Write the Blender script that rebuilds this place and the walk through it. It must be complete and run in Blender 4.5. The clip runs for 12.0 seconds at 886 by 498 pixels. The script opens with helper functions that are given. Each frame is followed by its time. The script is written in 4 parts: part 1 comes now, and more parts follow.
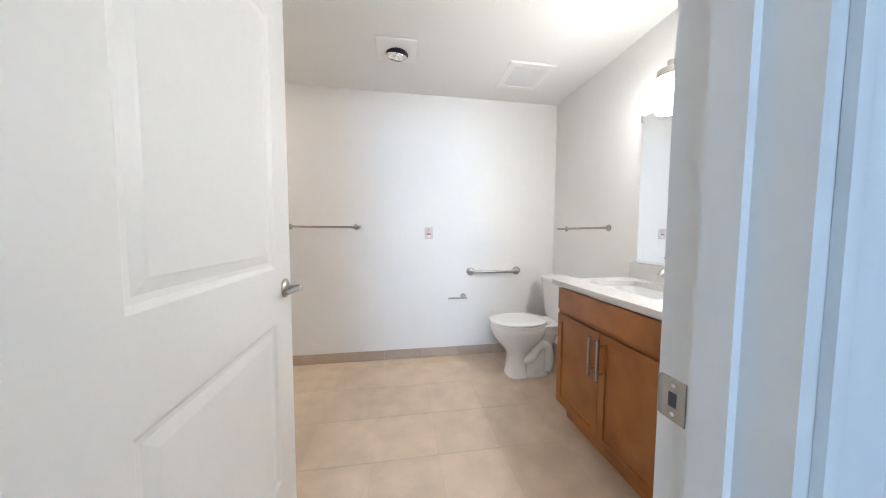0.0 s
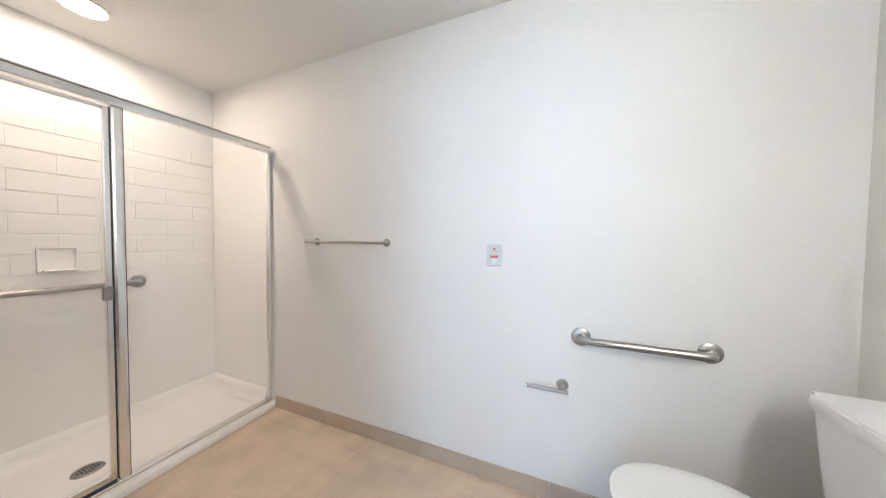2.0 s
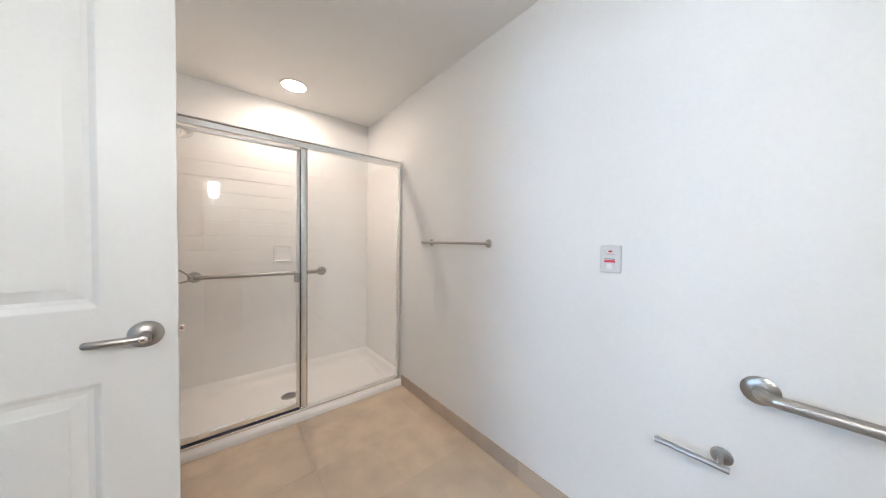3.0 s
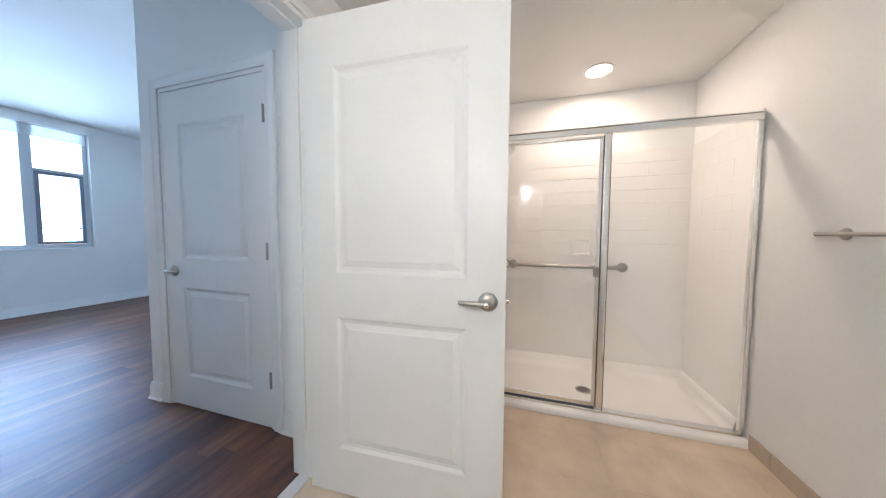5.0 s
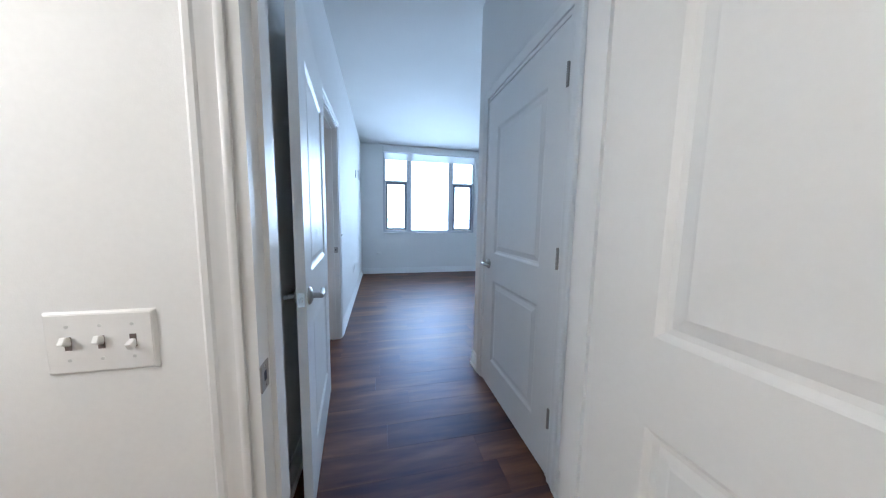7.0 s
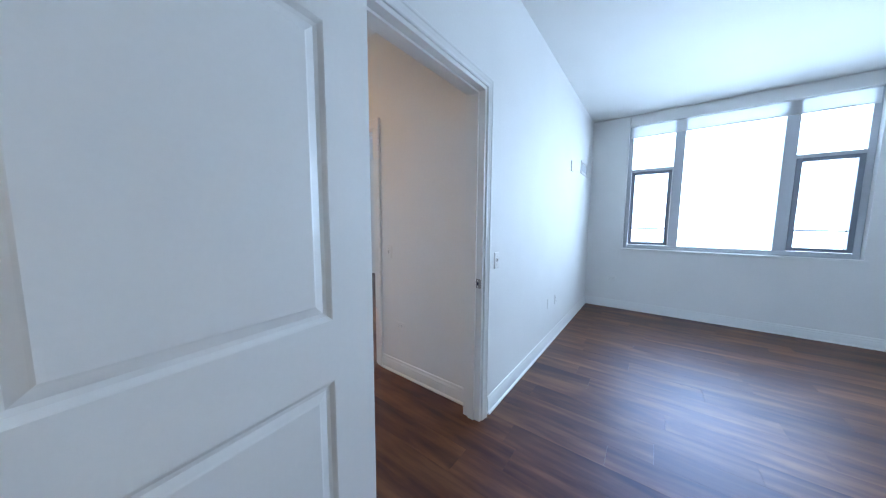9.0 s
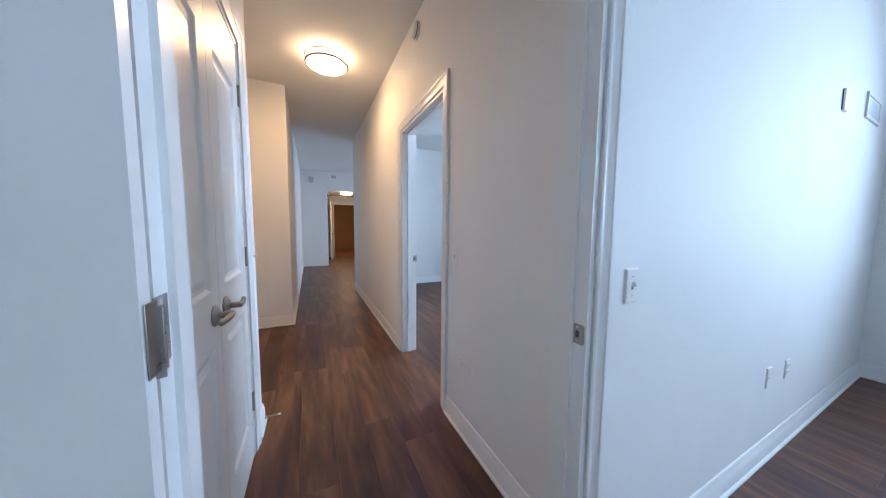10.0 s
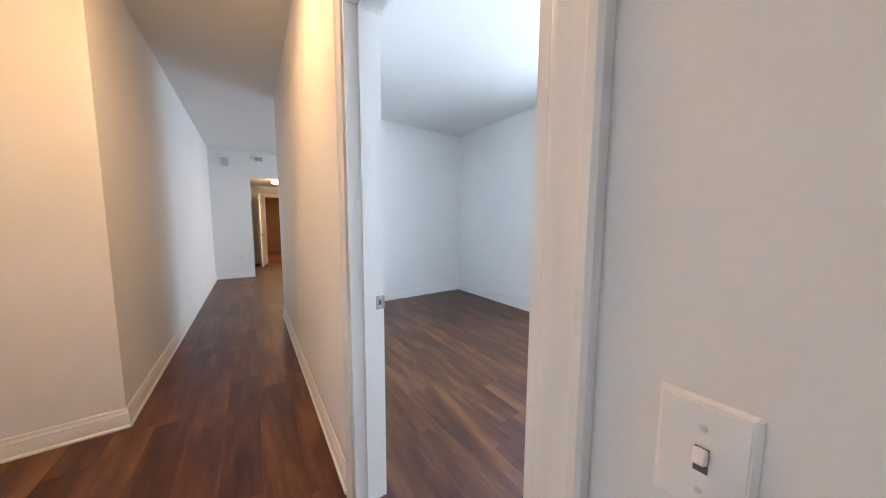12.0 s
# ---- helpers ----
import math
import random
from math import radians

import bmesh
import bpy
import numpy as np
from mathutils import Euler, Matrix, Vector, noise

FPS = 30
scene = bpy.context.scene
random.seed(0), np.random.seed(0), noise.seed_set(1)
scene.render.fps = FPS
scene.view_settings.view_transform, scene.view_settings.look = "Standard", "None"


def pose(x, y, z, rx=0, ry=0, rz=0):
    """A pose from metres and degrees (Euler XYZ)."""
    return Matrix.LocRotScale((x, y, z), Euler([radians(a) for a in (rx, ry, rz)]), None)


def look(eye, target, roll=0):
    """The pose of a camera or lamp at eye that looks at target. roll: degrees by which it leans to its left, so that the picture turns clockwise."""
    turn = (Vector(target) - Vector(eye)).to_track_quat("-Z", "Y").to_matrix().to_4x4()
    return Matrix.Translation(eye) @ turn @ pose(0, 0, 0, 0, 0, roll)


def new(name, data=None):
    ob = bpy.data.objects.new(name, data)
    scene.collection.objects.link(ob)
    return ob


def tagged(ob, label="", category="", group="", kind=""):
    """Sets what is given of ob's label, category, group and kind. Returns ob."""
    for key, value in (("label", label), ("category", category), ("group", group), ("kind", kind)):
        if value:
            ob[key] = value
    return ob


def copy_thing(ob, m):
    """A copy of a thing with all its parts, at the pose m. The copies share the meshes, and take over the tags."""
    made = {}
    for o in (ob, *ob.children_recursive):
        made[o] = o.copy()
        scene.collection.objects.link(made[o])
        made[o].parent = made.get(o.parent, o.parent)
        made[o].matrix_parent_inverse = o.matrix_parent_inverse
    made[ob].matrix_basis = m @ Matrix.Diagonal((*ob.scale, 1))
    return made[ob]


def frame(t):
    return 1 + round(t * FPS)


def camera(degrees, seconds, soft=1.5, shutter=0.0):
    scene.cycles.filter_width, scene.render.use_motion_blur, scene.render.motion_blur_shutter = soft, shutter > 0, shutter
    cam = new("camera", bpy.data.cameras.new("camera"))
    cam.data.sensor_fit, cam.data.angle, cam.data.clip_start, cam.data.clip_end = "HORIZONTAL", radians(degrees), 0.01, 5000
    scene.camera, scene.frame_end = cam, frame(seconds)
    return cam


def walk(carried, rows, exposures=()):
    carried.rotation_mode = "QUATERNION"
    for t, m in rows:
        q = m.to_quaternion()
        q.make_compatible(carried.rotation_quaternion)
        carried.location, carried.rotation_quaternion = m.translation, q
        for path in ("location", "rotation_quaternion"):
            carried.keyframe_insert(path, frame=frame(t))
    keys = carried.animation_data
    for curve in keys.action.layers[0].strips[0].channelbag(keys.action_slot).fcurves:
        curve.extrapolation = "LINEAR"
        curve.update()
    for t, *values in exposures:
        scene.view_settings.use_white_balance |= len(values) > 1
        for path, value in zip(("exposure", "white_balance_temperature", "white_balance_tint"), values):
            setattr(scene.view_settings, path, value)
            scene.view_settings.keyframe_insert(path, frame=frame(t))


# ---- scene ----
cam = camera(116.1, 12.0, soft=1.15)
PATH = [
    (0, (1.022, 0.653, 1.151), (1.328, 2.626, 1.034), 0.2),
    (0.5, (1.081, 1.049, 1.194), (1.515, 2.998, 1.076), 0.5),
    (1, (1.203, 1.350, 1.285), (1.410, 3.337, 1.183), 0.5),
    (1.5, (1.366, 1.576, 1.268), (1.130, 3.560, 1.191), 0.7),
    (2, (1.559, 1.783, 1.218), (0.801, 3.633, 1.154), 0.7),
    (2.5, (1.658, 1.891, 1.208), (0.458, 3.490, 1.148), 0.8),
    (3, (1.699, 1.957, 1.205), (0.149, 3.219, 1.153), 0.8),
    (3.2, (1.725, 1.979, 1.199), (0.049, 3.070, 1.145), 0.8),
    (4.8, (1.671, 1.929, 1.184), (-0.294, 1.567, 1.086), 0.4),
    (5, (1.620, 1.933, 1.192), (-0.292, 1.358, 1.083), 0.3),
    (5.5, (1.484, 1.946, 1.235), (-0.198, 0.872, 1.110), 0.6),
    (6, (1.338, 1.887, 1.255), (0.004, 0.405, 1.094), 0.6),
    (6.5, (1.246, 1.741, 1.251), (0.338, -0.032, 1.069), 0.9),
    (7, (1.151, 1.577, 1.253), (0.710, -0.363, 1.043), 0.9),
    (7.2, (1.095, 1.507, 1.254), (0.830, -0.463, 1.037), 1.0),
    (8.8, (0.724, 0.360, 1.325), (1.755, -1.340, 1.127), 0.4),
    (9, (0.718, 0.165, 1.325), (1.922, -1.420, 1.133), 0.3),
    (9.5, (0.820, -0.316, 1.266), (2.373, -1.564, 1.091), 0.3),
    (10, (1.050, -0.653, 1.247), (2.846, -1.517, 1.085), 0.5),
    (10.5, (1.355, -0.828, 1.252), (3.259, -1.417, 1.080), 0.5),
    (11, (1.693, -0.925, 1.306), (3.582, -1.556, 1.126), 0.4),
    (11.5, (2.070, -1.007, 1.329), (3.864, -1.873, 1.146), 0.3),
    (12, (2.474, -1.123, 1.277), (4.110, -2.259, 1.094), 0.3),
]
walk(cam, [(t, look(eye, target, roll)) for t, eye, target, roll in PATH],
     [(0, 0.12, 6600, 10.5), (2, 0.06, 6550, 10), (2.5, -0.02, 6450, 10), (3, -0.02, 6450, 10), (5, 0.06, 6550, 11), (6, -0.18, 6500, 11), (7, -0.22, 6500, 11),
      (9, 0.02, 6900, 12), (9.5, 0.0, 6850, 13), (10, -0.08, 6900, 14.5), (10.5, 0.12, 7050, 14), (11, 0.26, 7850, 16), (11.5, 0.33, 8050, 17), (12, 0.28, 8350, 17.5)])

# ---- light ----
world = bpy.data.worlds.new("sky")
scene.world = world
world.use_nodes = True
wn = world.node_tree.nodes
sky = wn.new("ShaderNodeTexSky")
sky.sky_type, sky.sun_disc = "NISHITA", False
sky.sun_elevation, sky.sun_rotation = radians(40), radians(200)
world.node_tree.links.new(sky.outputs[0], wn["Background"].inputs[0])
wn["Background"].inputs[1].default_value = 0.1

SHADE_GLOW, SHOWER_GLOW, HALL_GLOW, SIDE_GLOW = 41.0, 175.0, 56.0, 28.0
DAY = (0.45, 0.68, 1.0)


def window_light(name, place, turn, width, height, power, spread):
    """Sky light that stands in a window's opening."""
    lamp = bpy.data.lights.new(name, "AREA")
    lamp.shape, lamp.size, lamp.size_y, lamp.energy, lamp.color = "RECTANGLE", width, height, power, DAY
    lamp.spread = radians(spread)
    ob = new(name, lamp)
    ob.matrix_world = pose(*place, *turn)
    return ob


window_light("sky_light_bedroom", (0.0, -5.12, 1.91), (86, 0, 0), 2.6, 2.4, 204, 130)
window_light("sky_light_second_bedroom", (3.3, -4.66, 1.9), (90, 0, 0), 2.6, 2.4, 215, 155)
window_light("sky_light_living_room", (8.6, -5.15, 1.5), (90, 0, 0), 3.2, 2.8, 82, 140)


# ---- materials ----
def mat(name, color, rough=0.5, metal=0.0, grain=0.0, grain_scale=200.0, stain=0.0, stain_scale=2.5, bump=0.0,
        bump_scale=300.0, rough_var=0.0, stretch=(1, 1, 1), piece=0.0, coat=0.0):
    """A surface with variation at two scales: fine grain and broad stains, plus fine relief."""
    m = bpy.data.materials.new(name)
    m.use_nodes = True
    n, l = m.node_tree.nodes, m.node_tree.links
    b = n["Principled BSDF"]
    b.inputs["Base Color"].default_value = (*color, 1)
    b.inputs["Roughness"].default_value, b.inputs["Metallic"].default_value = rough, metal
    b.inputs["Coat Weight"].default_value = coat
    geo = n.new("ShaderNodeNewGeometry")
    mp = n.new("ShaderNodeMapping")
    mp.inputs["Scale"].default_value = stretch
    l.new(geo.outputs["Position"], mp.inputs["Vector"])

    def tex(scale, detail=3.0):
        t = n.new("ShaderNodeTexNoise")
        t.inputs["Scale"].default_value, t.inputs["Detail"].default_value = scale, detail
        l.new(mp.outputs[0], t.inputs["Vector"])
        return t.outputs["Fac"]

    def spread(fac, lo, hi):
        r = n.new("ShaderNodeMapRange")
        r.inputs["From Min"].default_value, r.inputs["From Max"].default_value = 0.3, 0.7
        r.inputs["To Min"].default_value, r.inputs["To Max"].default_value = lo, hi
        l.new(fac, r.inputs["Value"])
        return r.outputs[0]

    value = None
    for amount, scale, source in ((grain, grain_scale, None), (stain, stain_scale, None), (piece, 0, "piece")):
        if not amount:
            continue
        if source:
            info = n.new("ShaderNodeObjectInfo")
            f = spread(info.outputs["Random"], 1 - amount, 1 + amount)
        else:
            f = spread(tex(scale), 1 - amount, 1 + amount)
        if value is None:
            value = f
        else:
            mul = n.new("ShaderNodeMath")
            mul.operation = "MULTIPLY"
            l.new(value, mul.inputs[0]), l.new(f, mul.inputs[1])
            value = mul.outputs[0]
    if value is not None:
        hsv = n.new("ShaderNodeHueSaturation")
        hsv.inputs["Color"].default_value = (*color, 1)
        l.new(value, hsv.inputs["Value"])
        l.new(hsv.outputs[0], b.inputs["Base Color"])
    if rough_var:
        l.new(spread(tex(stain_scale * 3 + 5), max(0.02, rough - rough_var), rough + rough_var), b.inputs["Roughness"])
    if bump:
        bn = n.new("ShaderNodeBump")
        bn.inputs["Strength"].default_value, bn.inputs["Distance"].default_value = bump, 0.002
        l.new(tex(bump_scale, 2.0), bn.inputs["Height"])
        l.new(bn.outputs[0], b.inputs["Normal"])
    return m


def glow(name, color, strength):
    m = bpy.data.materials.new(name)
    m.use_nodes = True
    b = m.node_tree.nodes["Principled BSDF"]
    b.inputs["Base Color"].default_value = (0.85, 0.85, 0.83, 1)
    b.inputs["Emission Color"].default_value, b.inputs["Emission Strength"].default_value = (*color, 1), strength
    return m


def glass(name, tint, rough=0.0):
    m = bpy.data.materials.new(name)
    m.use_nodes = True
    b = m.node_tree.nodes["Principled BSDF"]
    b.inputs["Base Color"].default_value = (*tint, 1)
    b.inputs["Roughness"].default_value, b.inputs["IOR"].default_value = rough, 1.45
    b.inputs["Transmission Weight"].default_value = 1.0
    return m


WALL = mat("wall_paint", (0.80, 0.795, 0.78), 0.68, grain=0.012, grain_scale=90, stain=0.02, stain_scale=1.6, bump=0.12, bump_scale=420, rough_var=0.05)
CEIL = mat("ceiling_paint", (0.78, 0.775, 0.755), 0.75, grain=0.012, grain_scale=120, stain=0.02, stain_scale=1.2, bump=0.15, bump_scale=380)
TRIM = mat("trim_paint", (0.80, 0.80, 0.785), 0.34, grain=0.006, grain_scale=60, stain=0.01, stain_scale=3, bump=0.015, bump_scale=160, rough_var=0.02)
DOORP = mat("door_paint", (0.80, 0.80, 0.785), 0.36, grain=0.008, grain_scale=70, stain=0.02, stain_scale=2.2, bump=0.06, bump_scale=240, rough_var=0.06)
NICKEL = mat("brushed_nickel", (0.40, 0.38, 0.355), 0.33, 1.0, grain=0.06, grain_scale=60, stretch=(1, 1, 12), rough_var=0.06)
CHROME = mat("polished_chrome", (0.88, 0.88, 0.87), 0.22, 1.0, grain=0.02, grain_scale=40, rough_var=0.05)
DARK = mat("dark_gap", (0.02, 0.02, 0.02), 0.6, grain=0.1)
PORC = mat("white_porcelain", (0.83, 0.83, 0.82), 0.10, grain=0.006, grain_scale=15, rough_var=0.03, coat=0.3)
QUARTZ = mat("white_quartz", (0.61, 0.60, 0.58), 0.22, grain=0.03, grain_scale=260, stain=0.015, stain_scale=6, rough_var=0.04)
PLASTIC = mat("white_plastic", (0.80, 0.79, 0.77), 0.35, grain=0.008, grain_scale=120, bump=0.03)
ACRYL = mat("shower_acrylic", (0.86, 0.83, 0.805), 0.16, grain=0.006, grain_scale=40, stain=0.012, stain_scale=3, rough_var=0.04)
ALARMP = mat("grey_white_plastic", (0.62, 0.62, 0.60), 0.35, grain=0.01, grain_scale=120, bump=0.03)
SLOT = mat("switch_slot", (0.16, 0.12, 0.11), 0.5, grain=0.05)
SILVER = mat("mirror_silver", (0.93, 0.94, 0.93), 0.01, 1.0)
PANE = glass("clear_glass", (0.97, 0.985, 0.98))
WINFRAME = mat("grey_window_frame", (0.50, 0.52, 0.55), 0.4, 0.3, grain=0.02, grain_scale=80)
WINDARK = mat("dark_sash", (0.20, 0.22, 0.26), 0.4, 0.4, grain=0.03, grain_scale=80)
BROWN = mat("brown_wall", (0.30, 0.15, 0.06), 0.6, grain=0.05, grain_scale=30, stain=0.06)
CARPET = mat("hall_carpet", (0.22, 0.08, 0.03), 0.9, grain=0.15, grain_scale=300, bump=0.4)
GROUT = mat("grout", (0.58, 0.465, 0.355), 0.85, grain=0.06, grain_scale=150, bump=0.2)
TILE = mat("floor_tile", (0.60, 0.475, 0.355), 0.42, grain=0.03, grain_scale=120, stain=0.10, stain_scale=6.5, piece=0.025, bump=0.06, bump_scale=90, rough_var=0.08)
BASETILE = mat("base_tile", (0.49, 0.39, 0.31), 0.42, grain=0.03, grain_scale=120, stain=0.07, stain_scale=6, piece=0.03, bump=0.06, bump_scale=90)
GLOWSHADE = glow("lit_glass_shade", (0.955, 0.96, 0.965), SHADE_GLOW)
GLOWSHOWER = glow("lit_shower_lens", (1.0, 0.83, 0.71), SHOWER_GLOW)
GLOWHALL = glow("lit_hall_diffuser", (1.0, 0.66, 0.36), HALL_GLOW)
GLOWSIDE = glow("lit_hall_side_glass", (1.0, 0.72, 0.45), SIDE_GLOW)
FABRIC = mat("roller_shade", (0.74, 0.75, 0.76), 0.8, grain=0.03, grain_scale=500, bump=0.1, bump_scale=900)
def cloth(name, color):
    m = bpy.data.materials.new(name)
    m.use_nodes = True
    n, l = m.node_tree.nodes, m.node_tree.links
    b = n["Principled BSDF"]
    b.inputs["Base Color"].default_value, b.inputs["Roughness"].default_value = (*color, 1), 0.8
    tr, mx, wv = n.new("ShaderNodeBsdfTranslucent"), n.new("ShaderNodeMixShader"), n.new("ShaderNodeTexNoise")
    wv.inputs["Scale"].default_value = 400
    tr.inputs["Color"].default_value = (*color, 1)
    rg = n.new("ShaderNodeMapRange")
    rg.inputs["To Min"].default_value, rg.inputs["To Max"].default_value = 0.25, 0.4
    l.new(wv.outputs["Fac"], rg.inputs["Value"]), l.new(rg.outputs[0], mx.inputs["Fac"])
    l.new(b.outputs[0], mx.inputs[1]), l.new(tr.outputs[0], mx.inputs[2])
    l.new(mx.outputs[0], n["Material Output"].inputs["Surface"])
    return m


CLOTH = cloth("translucent_shade", (0.80, 0.81, 0.82))
RED = mat("red_label", (0.55, 0.03, 0.04), 0.4, grain=0.03)
INK = mat("dark_ink", (0.05, 0.05, 0.07), 0.5, grain=0.03)


def wood(name, dark, mid, light, rough, along, fine, tint, gloss_var=0.06, sky_tint=(1, 1, 1), gloss=0.5):
    """Grained wood: streaks stretched along one axis, shifted and tinted piece by piece."""
    m = bpy.data.materials.new(name)
    m.use_nodes = True
    n, l = m.node_tree.nodes, m.node_tree.links
    b = n["Principled BSDF"]
    geo, info = n.new("ShaderNodeNewGeometry"), n.new("ShaderNodeObjectInfo")
    add = n.new("ShaderNodeMath")
    add.operation = "ADD"
    l.new(info.outputs["Random"], add.inputs[0]), l.new(geo.outputs["Random Per Island"], add.inputs[1])
    fr = n.new("ShaderNodeMath")
    fr.operation = "FRACT"
    l.new(add.outputs[0], fr.inputs[0])
    shift = n.new("ShaderNodeVectorMath")
    shift.operation = "SCALE"
    shift.inputs[0].default_value = (37.0, 23.0, 11.0)
    l.new(fr.outputs[0], shift.inputs["Scale"])
    pos = n.new("ShaderNodeVectorMath")
    pos.operation = "ADD"
    l.new(geo.outputs["Position"], pos.inputs[0]), l.new(shift.outputs[0], pos.inputs[1])
    mp = n.new("ShaderNodeMapping")
    mp.inputs["Scale"].default_value = along
    l.new(pos.outputs[0], mp.inputs["Vector"])
    broad, thin = n.new("ShaderNodeTexNoise"), n.new("ShaderNodeTexNoise")
    broad.inputs["Scale"].default_value, broad.inputs["Detail"].default_value, broad.inputs["Distortion"].default_value = fine * 0.3, 4, 0.8
    thin.inputs["Scale"].default_value, thin.inputs["Detail"].default_value = fine, 5
    for t in (broad, thin):
        l.new(mp.outputs[0], t.inputs["Vector"])
    mix = n.new("ShaderNodeMix")
    mix.inputs["Factor"].default_value = 0.4
    l.new(broad.outputs["Fac"], mix.inputs["A"]), l.new(thin.outputs["Fac"], mix.inputs["B"])
    ramp = n.new("ShaderNodeValToRGB")
    e = ramp.color_ramp.elements
    e[0].position, e[0].color, e[1].position, e[1].color = 0.37, (*dark, 1), 0.64, (*light, 1)
    e.new(0.5).color = (*mid, 1)
    l.new(mix.outputs["Result"], ramp.inputs["Fac"])
    hsv, rng = n.new("ShaderNodeHueSaturation"), n.new("ShaderNodeMapRange")
    rng.inputs["To Min"].default_value, rng.inputs["To Max"].default_value = 1 - tint, 1 + tint
    l.new(fr.outputs[0], rng.inputs["Value"]), l.new(rng.outputs[0], hsv.inputs["Value"])
    l.new(ramp.outputs[0], hsv.inputs["Color"]), l.new(hsv.outputs[0], b.inputs["Base Color"])
    rr = n.new("ShaderNodeMapRange")
    rr.inputs["To Min"].default_value, rr.inputs["To Max"].default_value = rough - gloss_var, rough + gloss_var
    l.new(thin.outputs["Fac"], rr.inputs["Value"]), l.new(rr.outputs[0], b.inputs["Roughness"])
    b.inputs["Specular Tint"].default_value, b.inputs["Specular IOR Level"].default_value = (*sky_tint, 1), gloss
    bn = n.new("ShaderNodeBump")
    bn.inputs["Strength"].default_value, bn.inputs["Distance"].default_value = 0.12, 0.001
    l.new(thin.outputs["Fac"], bn.inputs["Height"]), l.new(bn.outputs[0], b.inputs["Normal"])
    return m


# The planks' blue specular tint paints sky reflection into the floor's gloss.
PLANK = wood("plank_floor", (0.064, 0.0255, 0.0102), (0.118, 0.048, 0.0185), (0.203, 0.091, 0.036), 0.41, (1.0, 6.5, 1.0), 3.2, 0.22, sky_tint=(0.22, 0.44, 1.0), gloss=0.53)
CABINET = wood("maple_cabinet", (0.215, 0.072, 0.015), (0.285, 0.100, 0.021), (0.345, 0.130, 0.030), 0.36, (1.5, 1.5, 1.0), 7.0, 0.04)


# ---- building helpers ----
ROOM = [0.0]


def room(south_edge=0.0):
    """Sets how far north the following rooms are laid out."""
    ROOM[0] = south_edge


def part(name, bm, material, parent=None, label=""):
    """Links a bmesh as one mesh object, under a thing or a part where one is given."""
    me = bpy.data.meshes.new(name)
    bm.to_mesh(me)
    bm.free()
    me.materials.append(material)
    ob = new(name, me)
    if parent is not None:
        ob.parent = parent
    else:
        ob.location.y = ROOM[0]
    if label:
        ob["label"] = label
    return ob


def thing(name, m=None, label="", category="", group="", kind=""):
    ob = new(name)
    ob.empty_display_size = 0.1
    ob.matrix_world = Matrix.Translation((0, ROOM[0], 0)) @ (m if m is not None else Matrix())
    return tagged(ob, label, category, group, kind)


def smooth(ob, angle=40):
    for p in ob.data.polygons:
        p.use_smooth = True
    ob.data.set_sharp_from_angle(angle=radians(angle))
    return ob


def box(x0, x1, y0, y1, z0, z1, bevel=0.0, segments=2, bm=None):
    bm = bm or bmesh.new()
    m = Matrix.LocRotScale(((x0 + x1) / 2, (y0 + y1) / 2, (z0 + z1) / 2), None, (x1 - x0, y1 - y0, z1 - z0))
    made = bmesh.ops.create_cube(bm, size=1, matrix=m)
    if bevel:
        edges = {e for v in made["verts"] for e in v.link_edges}
        bmesh.ops.bevel(bm, geom=list(edges), offset=bevel, segments=segments, profile=0.5, affect="EDGES")
    return bm


def lathe(profile, steps=32, bm=None, m=None):
    """Turns (radius, height) pairs round z."""
    bm = bm or bmesh.new()
    rings = []
    for r, z in profile:
        if r < 1e-6:
            rings.append([bm.verts.new((0, 0, z))])
        else:
            rings.append([bm.verts.new((r * math.cos(2 * math.pi * k / steps), r * math.sin(2 * math.pi * k / steps), z)) for k in range(steps)])
    for a, b in zip(rings, rings[1:]):
        for k in range(steps):
            j = (k + 1) % steps
            if len(a) == 1 and len(b) == 1:
                continue
            if len(a) == 1:
                bm.faces.new((a[0], b[j], b[k]))
            elif len(b) == 1:
                bm.faces.new((a[k], a[j], b[0]))
            else:
                bm.faces.new((a[k], a[j], b[j], b[k]))
    bmesh.ops.recalc_face_normals(bm, faces=bm.faces)
    if m is not None:
        bmesh.ops.transform(bm, matrix=m, verts=bm.verts)
    return bm


def tube(points, radius, steps=14, bm=None, caps=True):
    """A round bar along points; radius may be one number or one for each point."""
    bm = bm or bmesh.new()
    pts = [Vector(p) for p in points]
    radii = radius if isinstance(radius, (list, tuple)) else [radius] * len(pts)
    up = None
    rings = []
    for i, p in enumerate(pts):
        d = (pts[min(i + 1, len(pts) - 1)] - pts[max(i - 1, 0)]).normalized()
        if up is None:
            up = d.orthogonal().normalized()
        up = (up - d * up.dot(d)).normalized()
        side = d.cross(up)
        rings.append([bm.verts.new(p + radii[i] * (math.cos(a) * up + math.sin(a) * side)) for a in (2 * math.pi * k / steps for k in range(steps))])
    for a, b in zip(rings, rings[1:]):
        for k in range(steps):
            bm.faces.new((a[k], a[(k + 1) % steps], b[(k + 1) % steps], b[k]))
    if caps:
        bm.faces.new(list(reversed(rings[0]))), bm.faces.new(rings[-1])
    bmesh.ops.recalc_face_normals(bm, faces=bm.faces)
    return bm


